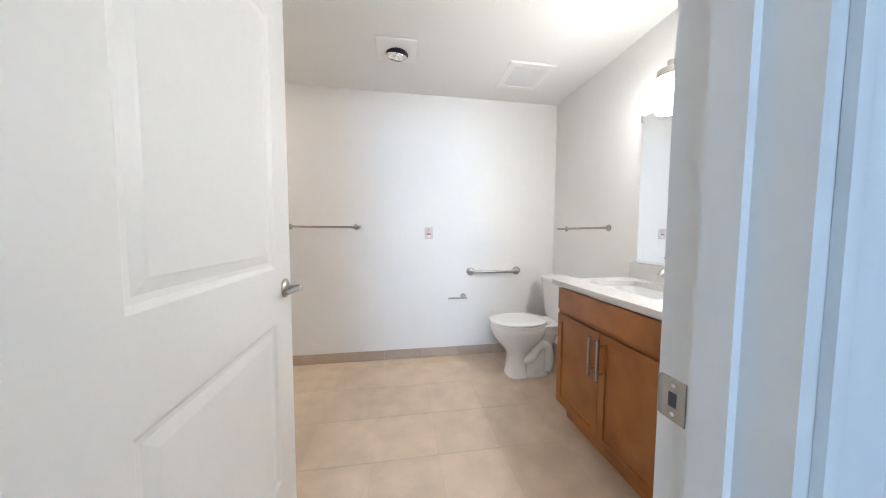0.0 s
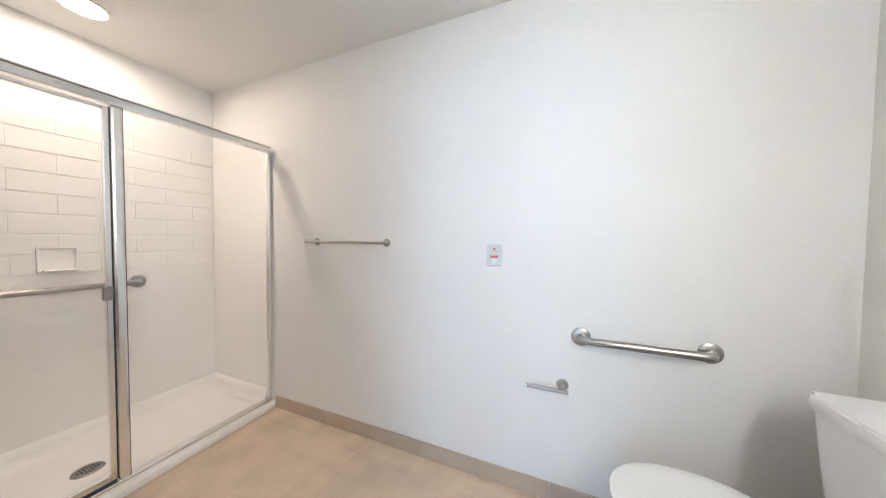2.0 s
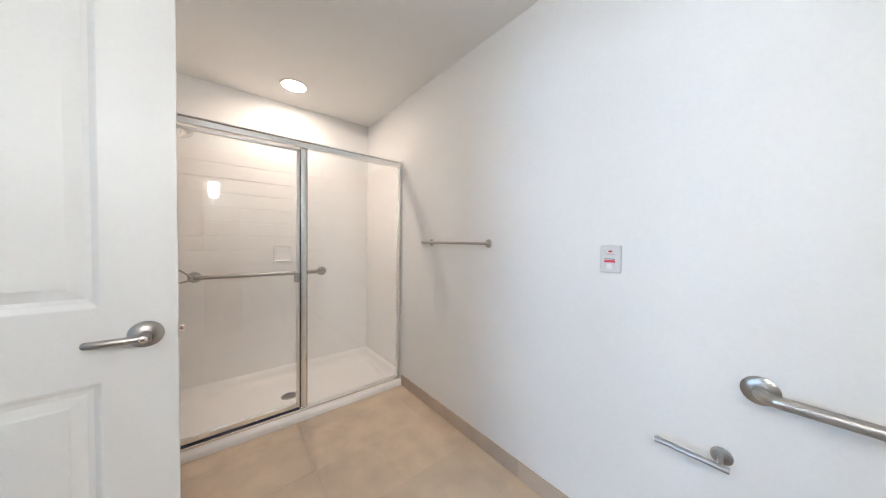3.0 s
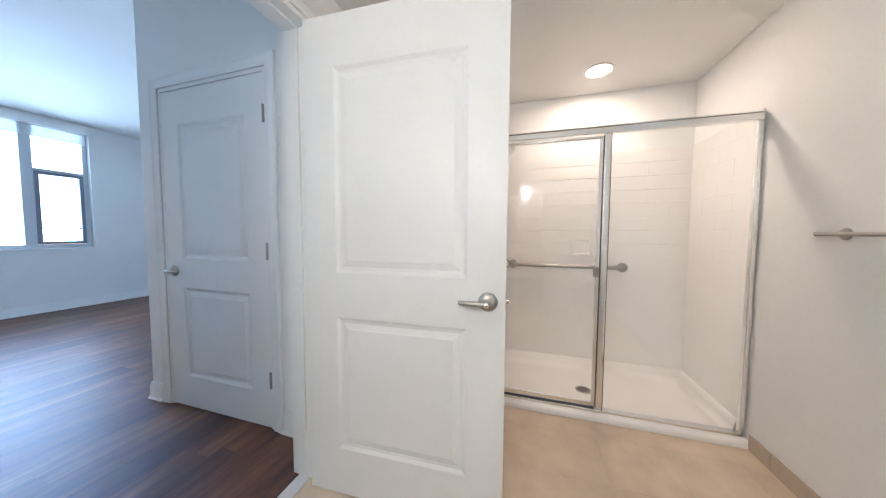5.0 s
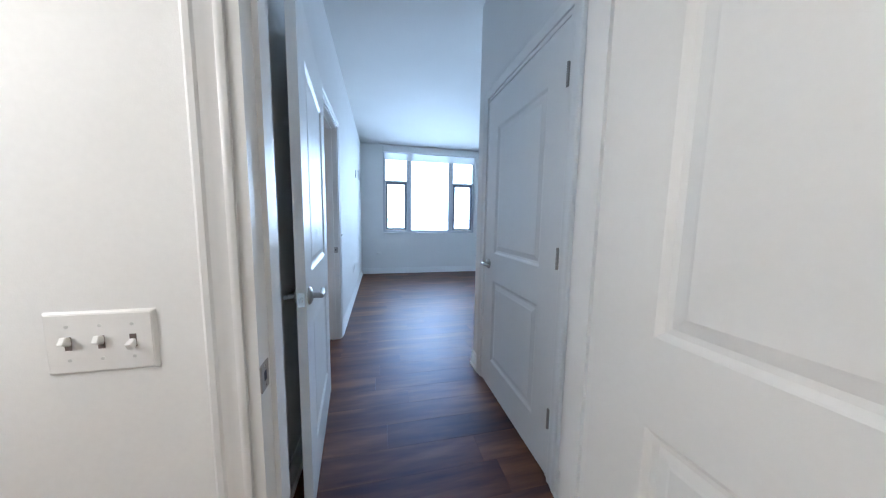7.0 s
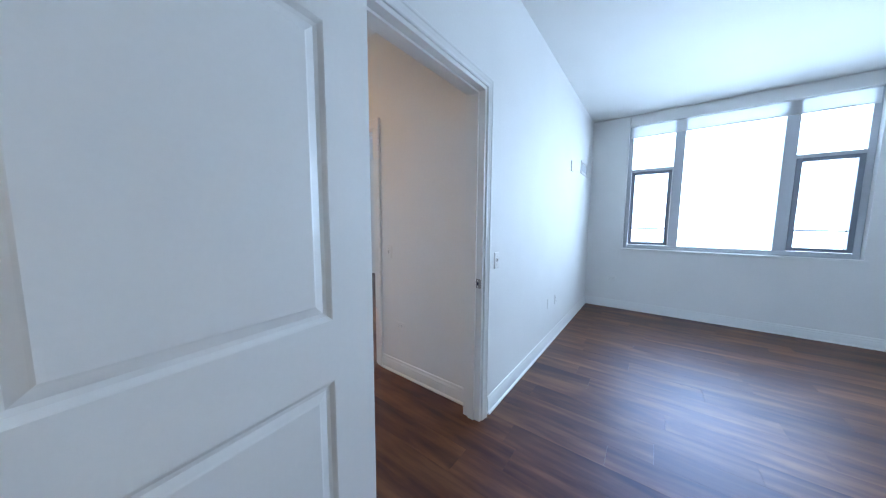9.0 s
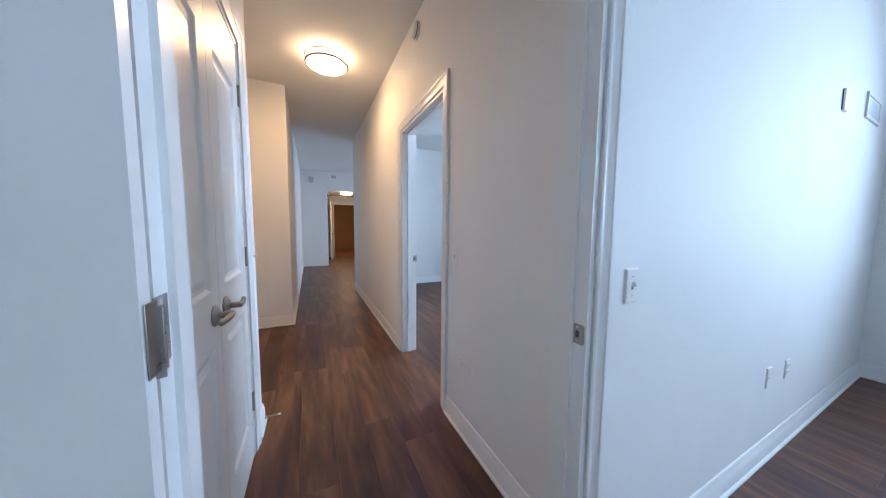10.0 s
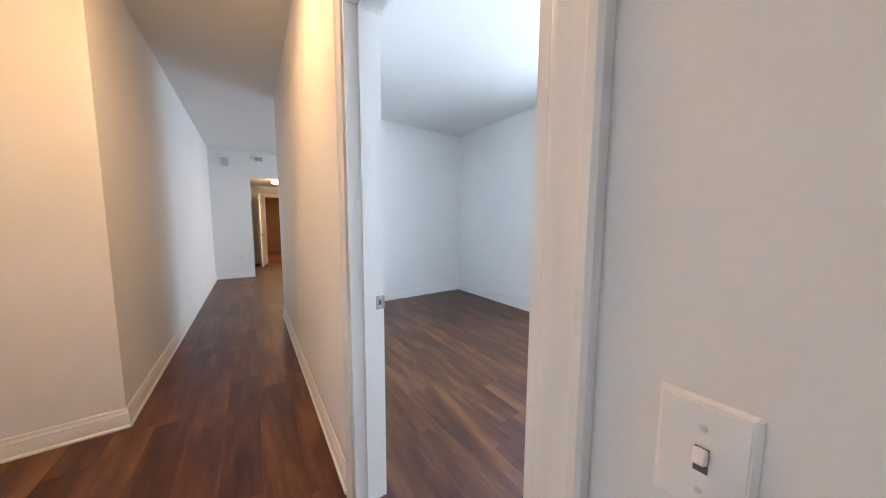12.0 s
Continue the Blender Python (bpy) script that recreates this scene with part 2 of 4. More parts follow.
def bend(points, radius, steps=6):
    """Rounds the corners of a line of points."""
    pts = [Vector(p) for p in points]
    out = [pts[0]]
    for a, b, c in zip(pts, pts[1:], pts[2:]):
        u, v = (a - b).normalized(), (c - b).normalized()
        p, q = b + u * radius, b + v * radius
        for k in range(steps + 1):
            t = k / steps
            out.append((1 - t) ** 2 * p + 2 * t * (1 - t) * b + t * t * q)
    out.append(pts[-1])
    return out


def wall(name, axis, at0, at1, u0, u1, z1, openings=(), z0=0.0, material=None):
    """A wall that runs along the other axis from u0 to u1, between at0 and at1, with openings (u0, u1, z0, z1) through it."""
    us = sorted({u0, u1, *(o[0] for o in openings), *(o[1] for o in openings)})
    zs = sorted({z0, z1, *(o[2] for o in openings), *(o[3] for o in openings)})
    solid = {}
    for i in range(len(us) - 1):
        for k in range(len(zs) - 1):
            u, z = (us[i] + us[i + 1]) / 2, (zs[k] + zs[k + 1]) / 2
            solid[i, k] = not any(o[0] < u < o[1] and o[2] < z < o[3] for o in openings)
    bm = bmesh.new()
    cache = {}

    def vert(u, a, z):
        key = (round(u, 4), round(a, 4), round(z, 4))
        if key not in cache:
            cache[key] = bm.verts.new((a, u, z) if axis == "x" else (u, a, z))
        return cache[key]

    for (i, k), full in solid.items():
        if not full:
            continue
        ua, ub, za, zb = us[i], us[i + 1], zs[k], zs[k + 1]
        for a in (at0, at1):
            bm.faces.new([vert(u, a, z) for u, z in ((ua, za), (ub, za), (ub, zb), (ua, zb))])
        for (di, dk), (p, q) in {(-1, 0): ((ua, za), (ua, zb)), (1, 0): ((ub, za), (ub, zb)), (0, -1): ((ua, za), (ub, za)), (0, 1): ((ua, zb), (ub, zb))}.items():
            if not solid.get((i + di, k + dk), False):
                bm.faces.new([vert(p[0], at0, p[1]), vert(q[0], at0, q[1]), vert(q[0], at1, q[1]), vert(p[0], at1, p[1])])
    bmesh.ops.recalc_face_normals(bm, faces=bm.faces)
    return tagged(part(name, bm, material or WALL), "smooth painted off-white plaster wall", "wall", kind="structure")


CASE = [(u * 0.9, v * 0.9) for u, v in ((0.006, 0.0), (0.006, 0.010), (0.014, 0.013), (0.020, 0.013), (0.024, 0.0115), (0.040, 0.0125), (0.046, 0.015), (0.058, 0.017), (0.064, 0.021), (0.076, 0.022), (0.083, 0.018), (0.085, 0.012), (0.085, 0.0))]


def casing(name, axis, at, out, u0, u1, top, parent=None, narrow=1.0):
    """Moulded trim on three sides of a doorway, on the wall face at, proud towards out."""
    bm = bmesh.new()
    lines = []
    for u, v in CASE:
        u *= narrow
        row = []
        for p, z in ((u0 - u, 0.0), (u0 - u, top + u), (u1 + u, top + u), (u1 + u, 0.0)):
            a = at + out * (v + 0.0005)
            row.append(bm.verts.new((a, p, z) if axis == "x" else (p, a, z)))
        lines.append(row)
    for r, s in zip(lines, lines[1:]):
        for k in range(3):
            bm.faces.new((r[k], r[k + 1], s[k + 1], s[k]))
    bmesh.ops.recalc_face_normals(bm, faces=bm.faces)
    ob = part(name, bm, TRIM, parent)
    if parent is None:
        tagged(ob, "white painted moulded door casing on the wall", "trim", kind="structure")
    return smooth(ob, 25)


BASE = [(0.0, 0.0), (0.022, 0.0), (0.022, 0.010), (0.016, 0.017), (0.013, 0.019), (0.013, 0.078), (0.011, 0.083), (0.013, 0.088), (0.011, 0.094), (0.007, 0.108), (0.008, 0.114), (0.005, 0.122), (0.0, 0.124)]


def baseboard(points, name="baseboard"):
    """Moulded skirting along a line of wall corners, with the room on its left."""
    pts = [Vector((*p, 0)) for p in points]
    offs = []
    for i in range(len(pts)):
        ns = []
        for a, b in ((i - 1, i), (i, i + 1)):
            if 0 <= a and b < len(pts):
                d = (pts[b] - pts[a]).normalized()
                ns.append(Vector((-d.y, d.x, 0)))
        n = ns[0] if len(ns) == 1 else (ns[0] + ns[1]) / (1 + ns[0].dot(ns[1]))
        offs.append(n)
    bm = bmesh.new()
    rows = [[bm.verts.new(p + o * (v + 0.0008) + Vector((0, 0, z + 0.001))) for p, o in zip(pts, offs)] for v, z in BASE]
    for r, s in zip(rows, rows[1:]):
        for k in range(len(pts) - 1):
            bm.faces.new((r[k], r[k + 1], s[k + 1], s[k]))
    for k in (0, -1):
        bm.faces.new([r[k] for r in rows])
    bmesh.ops.recalc_face_normals(bm, faces=bm.faces)
    ob = tagged(part(name, bm, TRIM), "white painted moulded baseboard along the wall", "baseboard", kind="structure")
    return smooth(ob, 25)


def jamb(name, axis, at0, at1, u0, u1, top, stop_at, parent=None):
    """The lining of a doorway with its stop strip."""
    t = 0.018
    bm = bmesh.new()
    lo, hi = min(at0, at1) - 0.002, max(at0, at1) + 0.002

    def add(ua, ub, aa, ab, za, zb):
        if axis == "x":
            box(aa, ab, ua, ub, za, zb, bm=bm)
        else:
            box(ua, ub, aa, ab, za, zb, bm=bm)
    add(u0 + 0.0005, u0 + t, lo, hi, 0.001, top - t)
    add(u1 - t, u1 - 0.0005, lo, hi, 0.001, top - t)
    add(u0 + 0.0005, u1 - 0.0005, lo, hi, top - t, top - 0.0005)
    s0, s1 = stop_at
    add(u0 + t, u0 + t + 0.011, s0, s1, 0.001, top - t - 0.011)
    add(u1 - t - 0.011, u1 - t, s0, s1, 0.001, top - t - 0.011)
    add(u0 + t, u1 - t, s0, s1, top - t - 0.011, top - t)
    ob = part(name, bm, TRIM, parent)
    if parent is None:
        tagged(ob, "white painted door jamb lining the opening", "trim", kind="structure")
    return ob


def leaf_mesh(w, h, t=0.035, stile=0.145):
    """A moulded two-panel door leaf: x from 0 to w, y across the thickness, z up."""
    bm = bmesh.new()
    st = stile * w / 0.86
    xs = [0, st, w - st, w]
    zs = [0, 0.212, 0.815, 1.012, h - 0.215, h]
    for y, sign in ((-t / 2, 1), (t / 2, -1)):
        grid = [[bm.verts.new((x, y, z)) for z in zs] for x in xs]
        panels = []
        for i in range(3):
            for k in range(5):
                q = (grid[i][k], grid[i + 1][k], grid[i + 1][k + 1], grid[i][k + 1])
                f = bm.faces.new(q if sign > 0 else tuple(reversed(q)))
                if i == 1 and k in (1, 3):
                    panels.append(f)
        bm.normal_update()
        for thick, depth in ((0.004, -0.002), (0.010, -0.007), (0.012, -0.002), (0.022, 0.005), (0.006, 0.002)):
            bmesh.ops.inset_individual(bm, faces=panels, thickness=thick, depth=depth, use_even_offset=True)
    for x in (0, w):
        side = [(x, y, z) for y in (-t / 2, t / 2) for z in (0, h)]
        a, b, c, d = (bm.verts.new(v) for v in side)
        bm.faces.new((a, b, d, c))
    for z in (0, h):
        a, b, c, d = (bm.verts.new(v) for v in ((0, -t / 2, z), (w, -t / 2, z), (w, t / 2, z), (0, t / 2, z)))
        bm.faces.new((a, b, c, d))
    bmesh.ops.remove_doubles(bm, verts=bm.verts, dist=0.0001)
    bmesh.ops.recalc_face_normals(bm, faces=bm.faces)
    return bm


def lever(parent, x, z, face, way, name="door_handle", lock=False):
    """A lever handle on a leaf: rosette, neck and bar. face: +1 or -1 side of the leaf; way: the bar's direction in x."""
    y0 = face * 0.0175
    turn = Matrix.Translation((x, y0, z)) @ Euler((radians(-90 * face), 0, 0)).to_matrix().to_4x4()
    rose = part(name, lathe([(0.0, 0.0), (0.036, 0.0), (0.037, 0.003), (0.035, 0.007), (0.020, 0.016), (0.0, 0.017)], 32, m=turn), NICKEL, parent, "brushed nickel lever handle")
    smooth(rose, 35)
    neck = tube([(x, y0 + face * 0.010, z), (x, y0 + face * 0.05, z)], 0.0115, 16)
    smooth(part("neck", neck, NICKEL, rose))
    yb = y0 + face * 0.048
    bar = tube([(x - way * 0.014, yb, z), (x - way * 0.006, yb, z), (x + way * 0.03, yb + face * 0.002, z), (x + way * 0.08, yb - face * 0.003, z), (x + way * 0.102, yb - face * 0.006, z), (x + way * 0.106, yb - face * 0.007, z)],
               [0.0085, 0.0115, 0.0105, 0.0095, 0.009, 0.006], 16)
    smooth(part("lever", bar, NICKEL, rose))
    if lock:
        smooth(part("lock_button", lathe([(0, 0.0), (0.009, 0.0), (0.009, 0.014), (0.005, 0.016), (0, 0.016)], 20, m=turn @ Matrix.Translation((0, 0, 0.05))), CHROME, rose))
    return rose


def hinge(parent, x, side, z, name="hinge", material=None):
    """A butt hinge at the leaf's edge: a plate and a row of knuckles proud of the face on that side."""
    lo, hi = sorted((side * 0.0172, side * 0.0192))
    kn = part(name, box(x - 0.009, x + 0.007, lo, hi, z - 0.05, z + 0.05, 0.0006, 1), material or NICKEL, parent, "brushed nickel hinge")
    for k in range(5):
        za = z - 0.051 + k * 0.0204
        smooth(part("knuckle", tube([(x - 0.001, side * 0.0225, za + 0.0006), (x - 0.001, side * 0.0225, za + 0.0198)], 0.0062, 12), material or NICKEL, kn))
    return kn


def door(name, m, w, h, label, sides=(1, -1), lock=False, hinge_side=-1, latch=True, stile=0.145):
    """A hung leaf with handles, hinges and latch plate; local x from the hinge edge, y across."""
    d = thing(name, m, label, "door", kind="structure")
    part("leaf", leaf_mesh(w, h - 0.012, stile=stile), DOORP, d).location = (0, 0, 0.008)
    for face in sides:
        lever(d, w - 0.065, 0.935, face, -1, lock=lock)
    for z in (h - 0.235, h / 2 + 0.03, 0.305):
        hinge(d, -0.002, hinge_side, z)
    if latch:
        part("latch_plate", box(w - 0.0005, w + 0.0015, -0.0125, 0.0125, 0.935 - 0.028, 0.935 + 0.028, 0.0006, 1), CHROME, d, "metal latch plate")
        part("latch_bolt", box(w + 0.001, w + 0.013, -0.006, 0.006, 0.935 - 0.008, 0.935 + 0.008, 0.002, 2), CHROME, d)
    return d


# ---- structure ----
H = 2.13
TOP = 2.89
BTOP = 2.36

NORTH = 0.15
room(NORTH)
wall("wall_bath_back", "y", 3.0, 3.12, -1.12, 2.62, 2.5)
wall("wall_bath_vanity", "x", 2.5, 2.62, 0.835, 3.0, 2.5)
wall("wall_bath_front", "y", 0.70, 0.835, -2.2, 2.62, TOP, [(0.555, 1.407, 0, H)])
wall("wall_bath_west", "x", -0.45, -0.325, 0.835, 1.36, 2.5)
wall("wall_shower_end", "y", 1.36, 1.476, -1.12, -0.325, 2.5)
wall("wall_shower_back", "x", -1.12, -1.0, 1.476, 3.0, 2.5)
wall("wall_closet", "x", 0.245, 0.365, -0.77, 0.70, TOP, [(-0.565, 0.345, 0, H)])
wall("wall_closet_side", "y", -0.77, -0.65, -2.2, 0.245, TOP)
room()
wall("wall_bedroom_east", "x", 1.565, 1.69, -4.87, 0.85, TOP, [(-1.375, -0.437, 0, H)])
wall("wall_bedroom_window", "y", -5.07, -4.87, -2.32, 1.69, TOP, [(-1.085, 1.085, 0.945, 2.868)])
wall("wall_bedroom_west", "x", -2.32, -2.2, -4.87, 0.985, TOP)
wall("wall_corridor_south", "y", -1.59, -1.45, 1.69, 6.70, TOP, [(2.704, 3.625, 0, H)])
wall("wall_corridor_closet", "y", -0.35, -0.23, 1.69, 3.03, TOP, [(1.795, 2.775, 0, H)])
wall("wall_niche_west", "x", 2.91, 3.03, -0.23, 0.18, TOP)
wall("wall_niche_back", "y", 0.18, 0.30, 2.91, 5.05, TOP, [(3.145, 3.965, 0, H)])
wall("wall_niche_end", "x", 4.93, 5.05, -0.43, 0.18, TOP)
wall("wall_corridor_north", "y", -0.43, -0.31, 5.05, 10.48, TOP)
wall("wall_corridor_end", "x", 10.36, 10.48, -5.0, -0.43, TOP, [(-2.9, -1.16, 0, 2.33)])
wall("wall_second_bedroom_window", "y", -4.63, -4.43, 1.69, 6.70, TOP, [(2.2, 4.4, 0.945, 2.868)])
wall("wall_second_bedroom_east", "x", 6.70, 6.82, -5.0, -1.45, TOP)
wall("wall_living_window", "y", -5.12, -5.0, 6.70, 10.48, TOP, [(7.1, 10.1, 0.2, 2.8)])
wall("wall_foyer_north", "y", -1.15, -1.0, 10.48, 12.8, 2.4)
wall("wall_foyer_south", "y", -3.1, -3.0, 10.48, 12.8, 2.4)
wall("wall_foyer_entry", "x", 12.8, 12.92, -3.1, -1.0, 2.4, [(-2.40, -1.50, 0, H - 0.03)])
wall("wall_outer_hall_far", "x", 16.6, 16.7, -5.0, 1.0, 2.6, material=BROWN)
wall("wall_outer_hall_north", "y", 0.9, 1.0, 12.92, 16.6, 2.6, material=BROWN)
wall("wall_outer_hall_south", "y", -5.0, -4.9, 12.92, 16.6, 2.6, material=BROWN)


def slab(name, x0, x1, y0, y1, z0, z1, material, label, category):
    return tagged(part(name, box(x0, x1, y0, y1, z0, z1), material), label, category, kind="structure")


slab("ceiling", -2.32, 10.48, -5.12, 0.985, TOP, TOP + 0.12, CEIL, "flat off-white painted ceiling", "ceiling")
slab("ceiling_bathroom", -1.0, 2.5, 0.985, 3.15, BTOP, 2.5, CEIL, "flat off-white painted bathroom ceiling", "ceiling")
slab("ceiling_foyer", 10.48, 12.92, -3.1, -1.0, 2.40, 2.5, CEIL, "low white foyer ceiling", "ceiling")
slab("ceiling_outer_hall", 12.92, 16.7, -5.0, 1.0, 2.6, 2.7, CEIL, "ceiling of the outer hall", "ceiling")
slab("floor_outer_hall", 12.86, 16.7, -5.0, 1.0, -0.1, 0.0, CARPET, "reddish brown carpet in the outer hall", "floor")
slab("floor_base", -2.32, 12.86, -5.12, 0.93, -0.15, -0.008, DARK, "dark underlay beneath the planks", "floor")
slab("floor_bathroom", -1.12, 2.62, 0.93, 3.27, -0.15, -0.0012, GROUT, "beige tile floor with pale grout", "floor")

# ---- doors ----
room(NORTH)
casing("trim_bath_inside", "y", 0.835, 1, 0.555, 1.407, H, narrow=0.85)
casing("trim_bath_outside", "y", 0.70, -1, 0.555, 1.407, H)
jamb("trim_bath_jamb", "y", 0.70, 0.835, 0.555, 1.407, H, (0.745, 0.785))
casing("trim_closet", "x", 0.365, 1, -0.565, 0.345, H)
jamb("trim_closet_jamb", "x", 0.245, 0.365, -0.565, 0.345, H, (0.28, 0.325))
room()
casing("trim_bedroom_inside", "x", 1.565, -1, -1.375, -0.437, H, narrow=0.8)
casing("trim_bedroom_outside", "x", 1.69, 1, -1.375, -0.437, H)
jamb("trim_bedroom_jamb", "x", 1.565, 1.69, -1.375, -0.437, H, (1.605, 1.65))
casing("trim_second_bedroom", "y", -1.45, 1, 2.704, 3.625, H)
casing("trim_second_bedroom_inside", "y", -1.59, -1, 2.704, 3.625, H)
jamb("trim_second_bedroom_jamb", "y", -1.59, -1.45, 2.704, 3.625, H, (-1.54, -1.50))
casing("trim_corridor_closet", "y", -0.35, -1, 1.795, 2.775, H)
jamb("trim_corridor_closet_jamb", "y", -0.35, -0.23, 1.795, 2.775, H, (-0.31, -0.27))
casing("trim_niche", "y", 0.18, -1, 3.145, 3.965, H)
jamb("trim_niche_jamb", "y", 0.18, 0.30, 3.145, 3.965, H, (0.225, 0.265))

room(NORTH)
door("door_bathroom", pose(0.592, 0.842, 0, 0, 0, 92.3), 0.872, H - 0.02, "open white two-panel bathroom door with lever handle", lock=True, hinge_side=1)
door("door_closet", pose(0.348, 0.327, 0, 0, 0, -90), 0.874, H - 0.02, "closed white two-panel closet door with lever handle", sides=(1,), hinge_side=1, latch=False)
room()
door("door_bedroom", pose(1.530, -0.459, 0, 0, 0, 95), 0.905, H - 0.02, "white two-panel bedroom door swung wide open", hinge_side=-1, stile=0.158)
d1 = door("door_corridor_closet", pose(2.757, -0.332, 0, 0, 0, 180), 0.466, H - 0.02, "closed narrow white closet door, one of a pair", sides=(1,), hinge_side=1, latch=False)
d2 = door("door_corridor_closet", pose(1.813, -0.332, 0), 0.474, H - 0.02, "closed narrow white closet door, one of a pair", sides=(-1,), hinge_side=-1, latch=False)
d1["group"] = d2["group"] = "pair of corridor closet doors"
door("door_niche", pose(3.947, 0.20, 0, 0, 0, 180), 0.784, H - 0.02, "closed white door in the corridor recess", sides=(1,), hinge_side=-1, latch=False)
door("door_entry", pose(12.78, -1.49, 0, 0, 0, 171), 0.86, H - 0.02, "white entry door standing open", hinge_side=-1)

# ---- baseboards ----
room(NORTH)
baseboard([(0.365, 0.425), (0.365, 0.70), (0.47, 0.70)][::-1])
baseboard([(-2.2, -0.77), (0.365, -0.77), (0.365, -0.65)][::-1])
room()
baseboard([(1.565, -1.46), (1.565, -4.87), (-2.2, -4.87), (-2.2, -0.62)][::-1])
baseboard([(1.50, 0.85), (1.565, 0.85), (1.565, -0.372)][::-1])
baseboard([(1.69, -1.46), (1.69, -1.45), (2.625, -1.45)])
baseboard([(3.71, -1.45), (6.70, -1.45), (6.82, -1.45)])
baseboard([(2.87, -0.35), (3.03, -0.35), (3.03, 0.18), (3.066, 0.18)][::-1])
baseboard([(4.045, 0.18), (4.93, 0.18), (4.93, -0.43), (10.36, -0.43), (10.36, -1.16)][::-1])
baseboard([(6.70, -1.59), (6.70, -4.43), (1.69, -4.43), (1.69, -1.59)][::-1])
baseboard([(6.82, -1.45), (6.82, -5.0), (10.36, -5.0), (10.36, -2.9)])

# ---- planks and tiles of the floors ----
def plank_mesh(x0, x1, y0, y1, bm=None):
    """One plank: a flat top with eased edges."""
    bm = bm or bmesh.new()
    e = 0.0005
    lo = [bm.verts.new(v) for v in ((x0, y0, -0.008), (x1, y0, -0.008), (x1, y1, -0.008), (x0, y1, -0.008))]
    mid = [bm.verts.new((v.co.x, v.co.y, -0.0012)) for v in lo]
    top = [bm.verts.new(v) for v in ((x0 + e, y0 + e, 0), (x1 - e, y0 + e, 0), (x1 - e, y1 - e, 0), (x0 + e, y1 - e, 0))]
    for a, b in ((lo, mid), (mid, top)):
        for k in range(4):
            bm.faces.new((a[k], a[(k + 1) % 4], b[(k + 1) % 4], b[k]))
    bm.faces.new(top)
    return bm


floor = thing("floor", Matrix(), "dark brown wood plank floor, planks laid lengthwise", "floor", kind="structure")
rng = random.Random(7)
rest = bmesh.new()
PW, PL = 0.182, 1.22
rows = int((0.93 + 5.12) / PW)
for r in range(rows + 1):
    y0 = -5.12 + r * PW
    y1 = min(y0 + PW, 0.93)
    x = -2.32 - rng.uniform(0, PL)
    while x < 12.86:
        a, b = max(x, -2.32), min(x + PL, 12.86)
        x += PL
        if b - a < 0.02 or y1 - y0 < 0.02:
            continue
        near = -1.6 < (a + b) / 2 < 5.6 and not ((a + b) / 2 > 1.6 and y1 < -2.6) and not ((a + b) / 2 > 1.6 and y0 > 0.3)
        if near:
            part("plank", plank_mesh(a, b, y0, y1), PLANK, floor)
        else:
            plank_mesh(a, b, y0, y1, rest)
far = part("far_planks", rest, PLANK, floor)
far["kind"] = "stuff"

room(NORTH)
tiles = thing("floor_tiles", Matrix(), "matt beige square ceramic floor tiles", "floor", kind="structure")
TP = 0.34


def tile_piece(x0, x1, y0, y1, name, material, parent, z=0.0):
    g = 0.0005
    bm = box(x0 + g, x1 - g, y0 + g, y1 - g, z - 0.008, z, 0.0004, 1)
    return part(name, bm, material, parent)


for i in range(-4, 6):
    for k in range(-4, 5):
        x0, y0 = 0.875 + i * TP, 1.86 + k * TP
        x0, x1, y0, y1 = max(x0, -0.325), min(x0 + TP, 2.5), max(y0, 0.80), min(y0 + TP, 3.0)
        if x1 - x0 > 0.02 and y1 - y0 > 0.02:
            tile_piece(x0, x1, y0, y1, "tile", TILE, tiles)
base = thing("baseboard_tiles", Matrix(), "taupe ceramic tile baseboard under the white wall", "baseboard", kind="structure")


def base_run(axis, at, out, u0, u1):
    u = 0.875 - 6 * TP
    while u < u1:
        a, b = max(u, u0) + 0.001, min(u + TP, u1) - 0.001
        u += TP
        if b - a < 0.02:
            continue
        lo, hi = sorted((at + out * 0.0008, at + out * 0.0095))
        bm = box(a, b, lo, hi, 0.001, 0.088, 0.0014, 1) if axis == "y" else box(lo, hi, a, b, 0.001, 0.088, 0.0014, 1)
        part("tile", bm, BASETILE, base)


base_run("y", 3.0, -1, -0.289, 2.49)
base_run("x", 2.5, -1, 2.07, 2.99)
base_run("y", 0.835, 1, 1.495, 1.98)
base_run("x", -0.325, 1, 0.84, 1.47)
tagged(part("trim_threshold", box(0.574, 1.388, 0.735, 0.80, -0.002, 0.007, 0.003, 2), QUARTZ), "white stone threshold under the bathroom door", "trim", kind="structure")


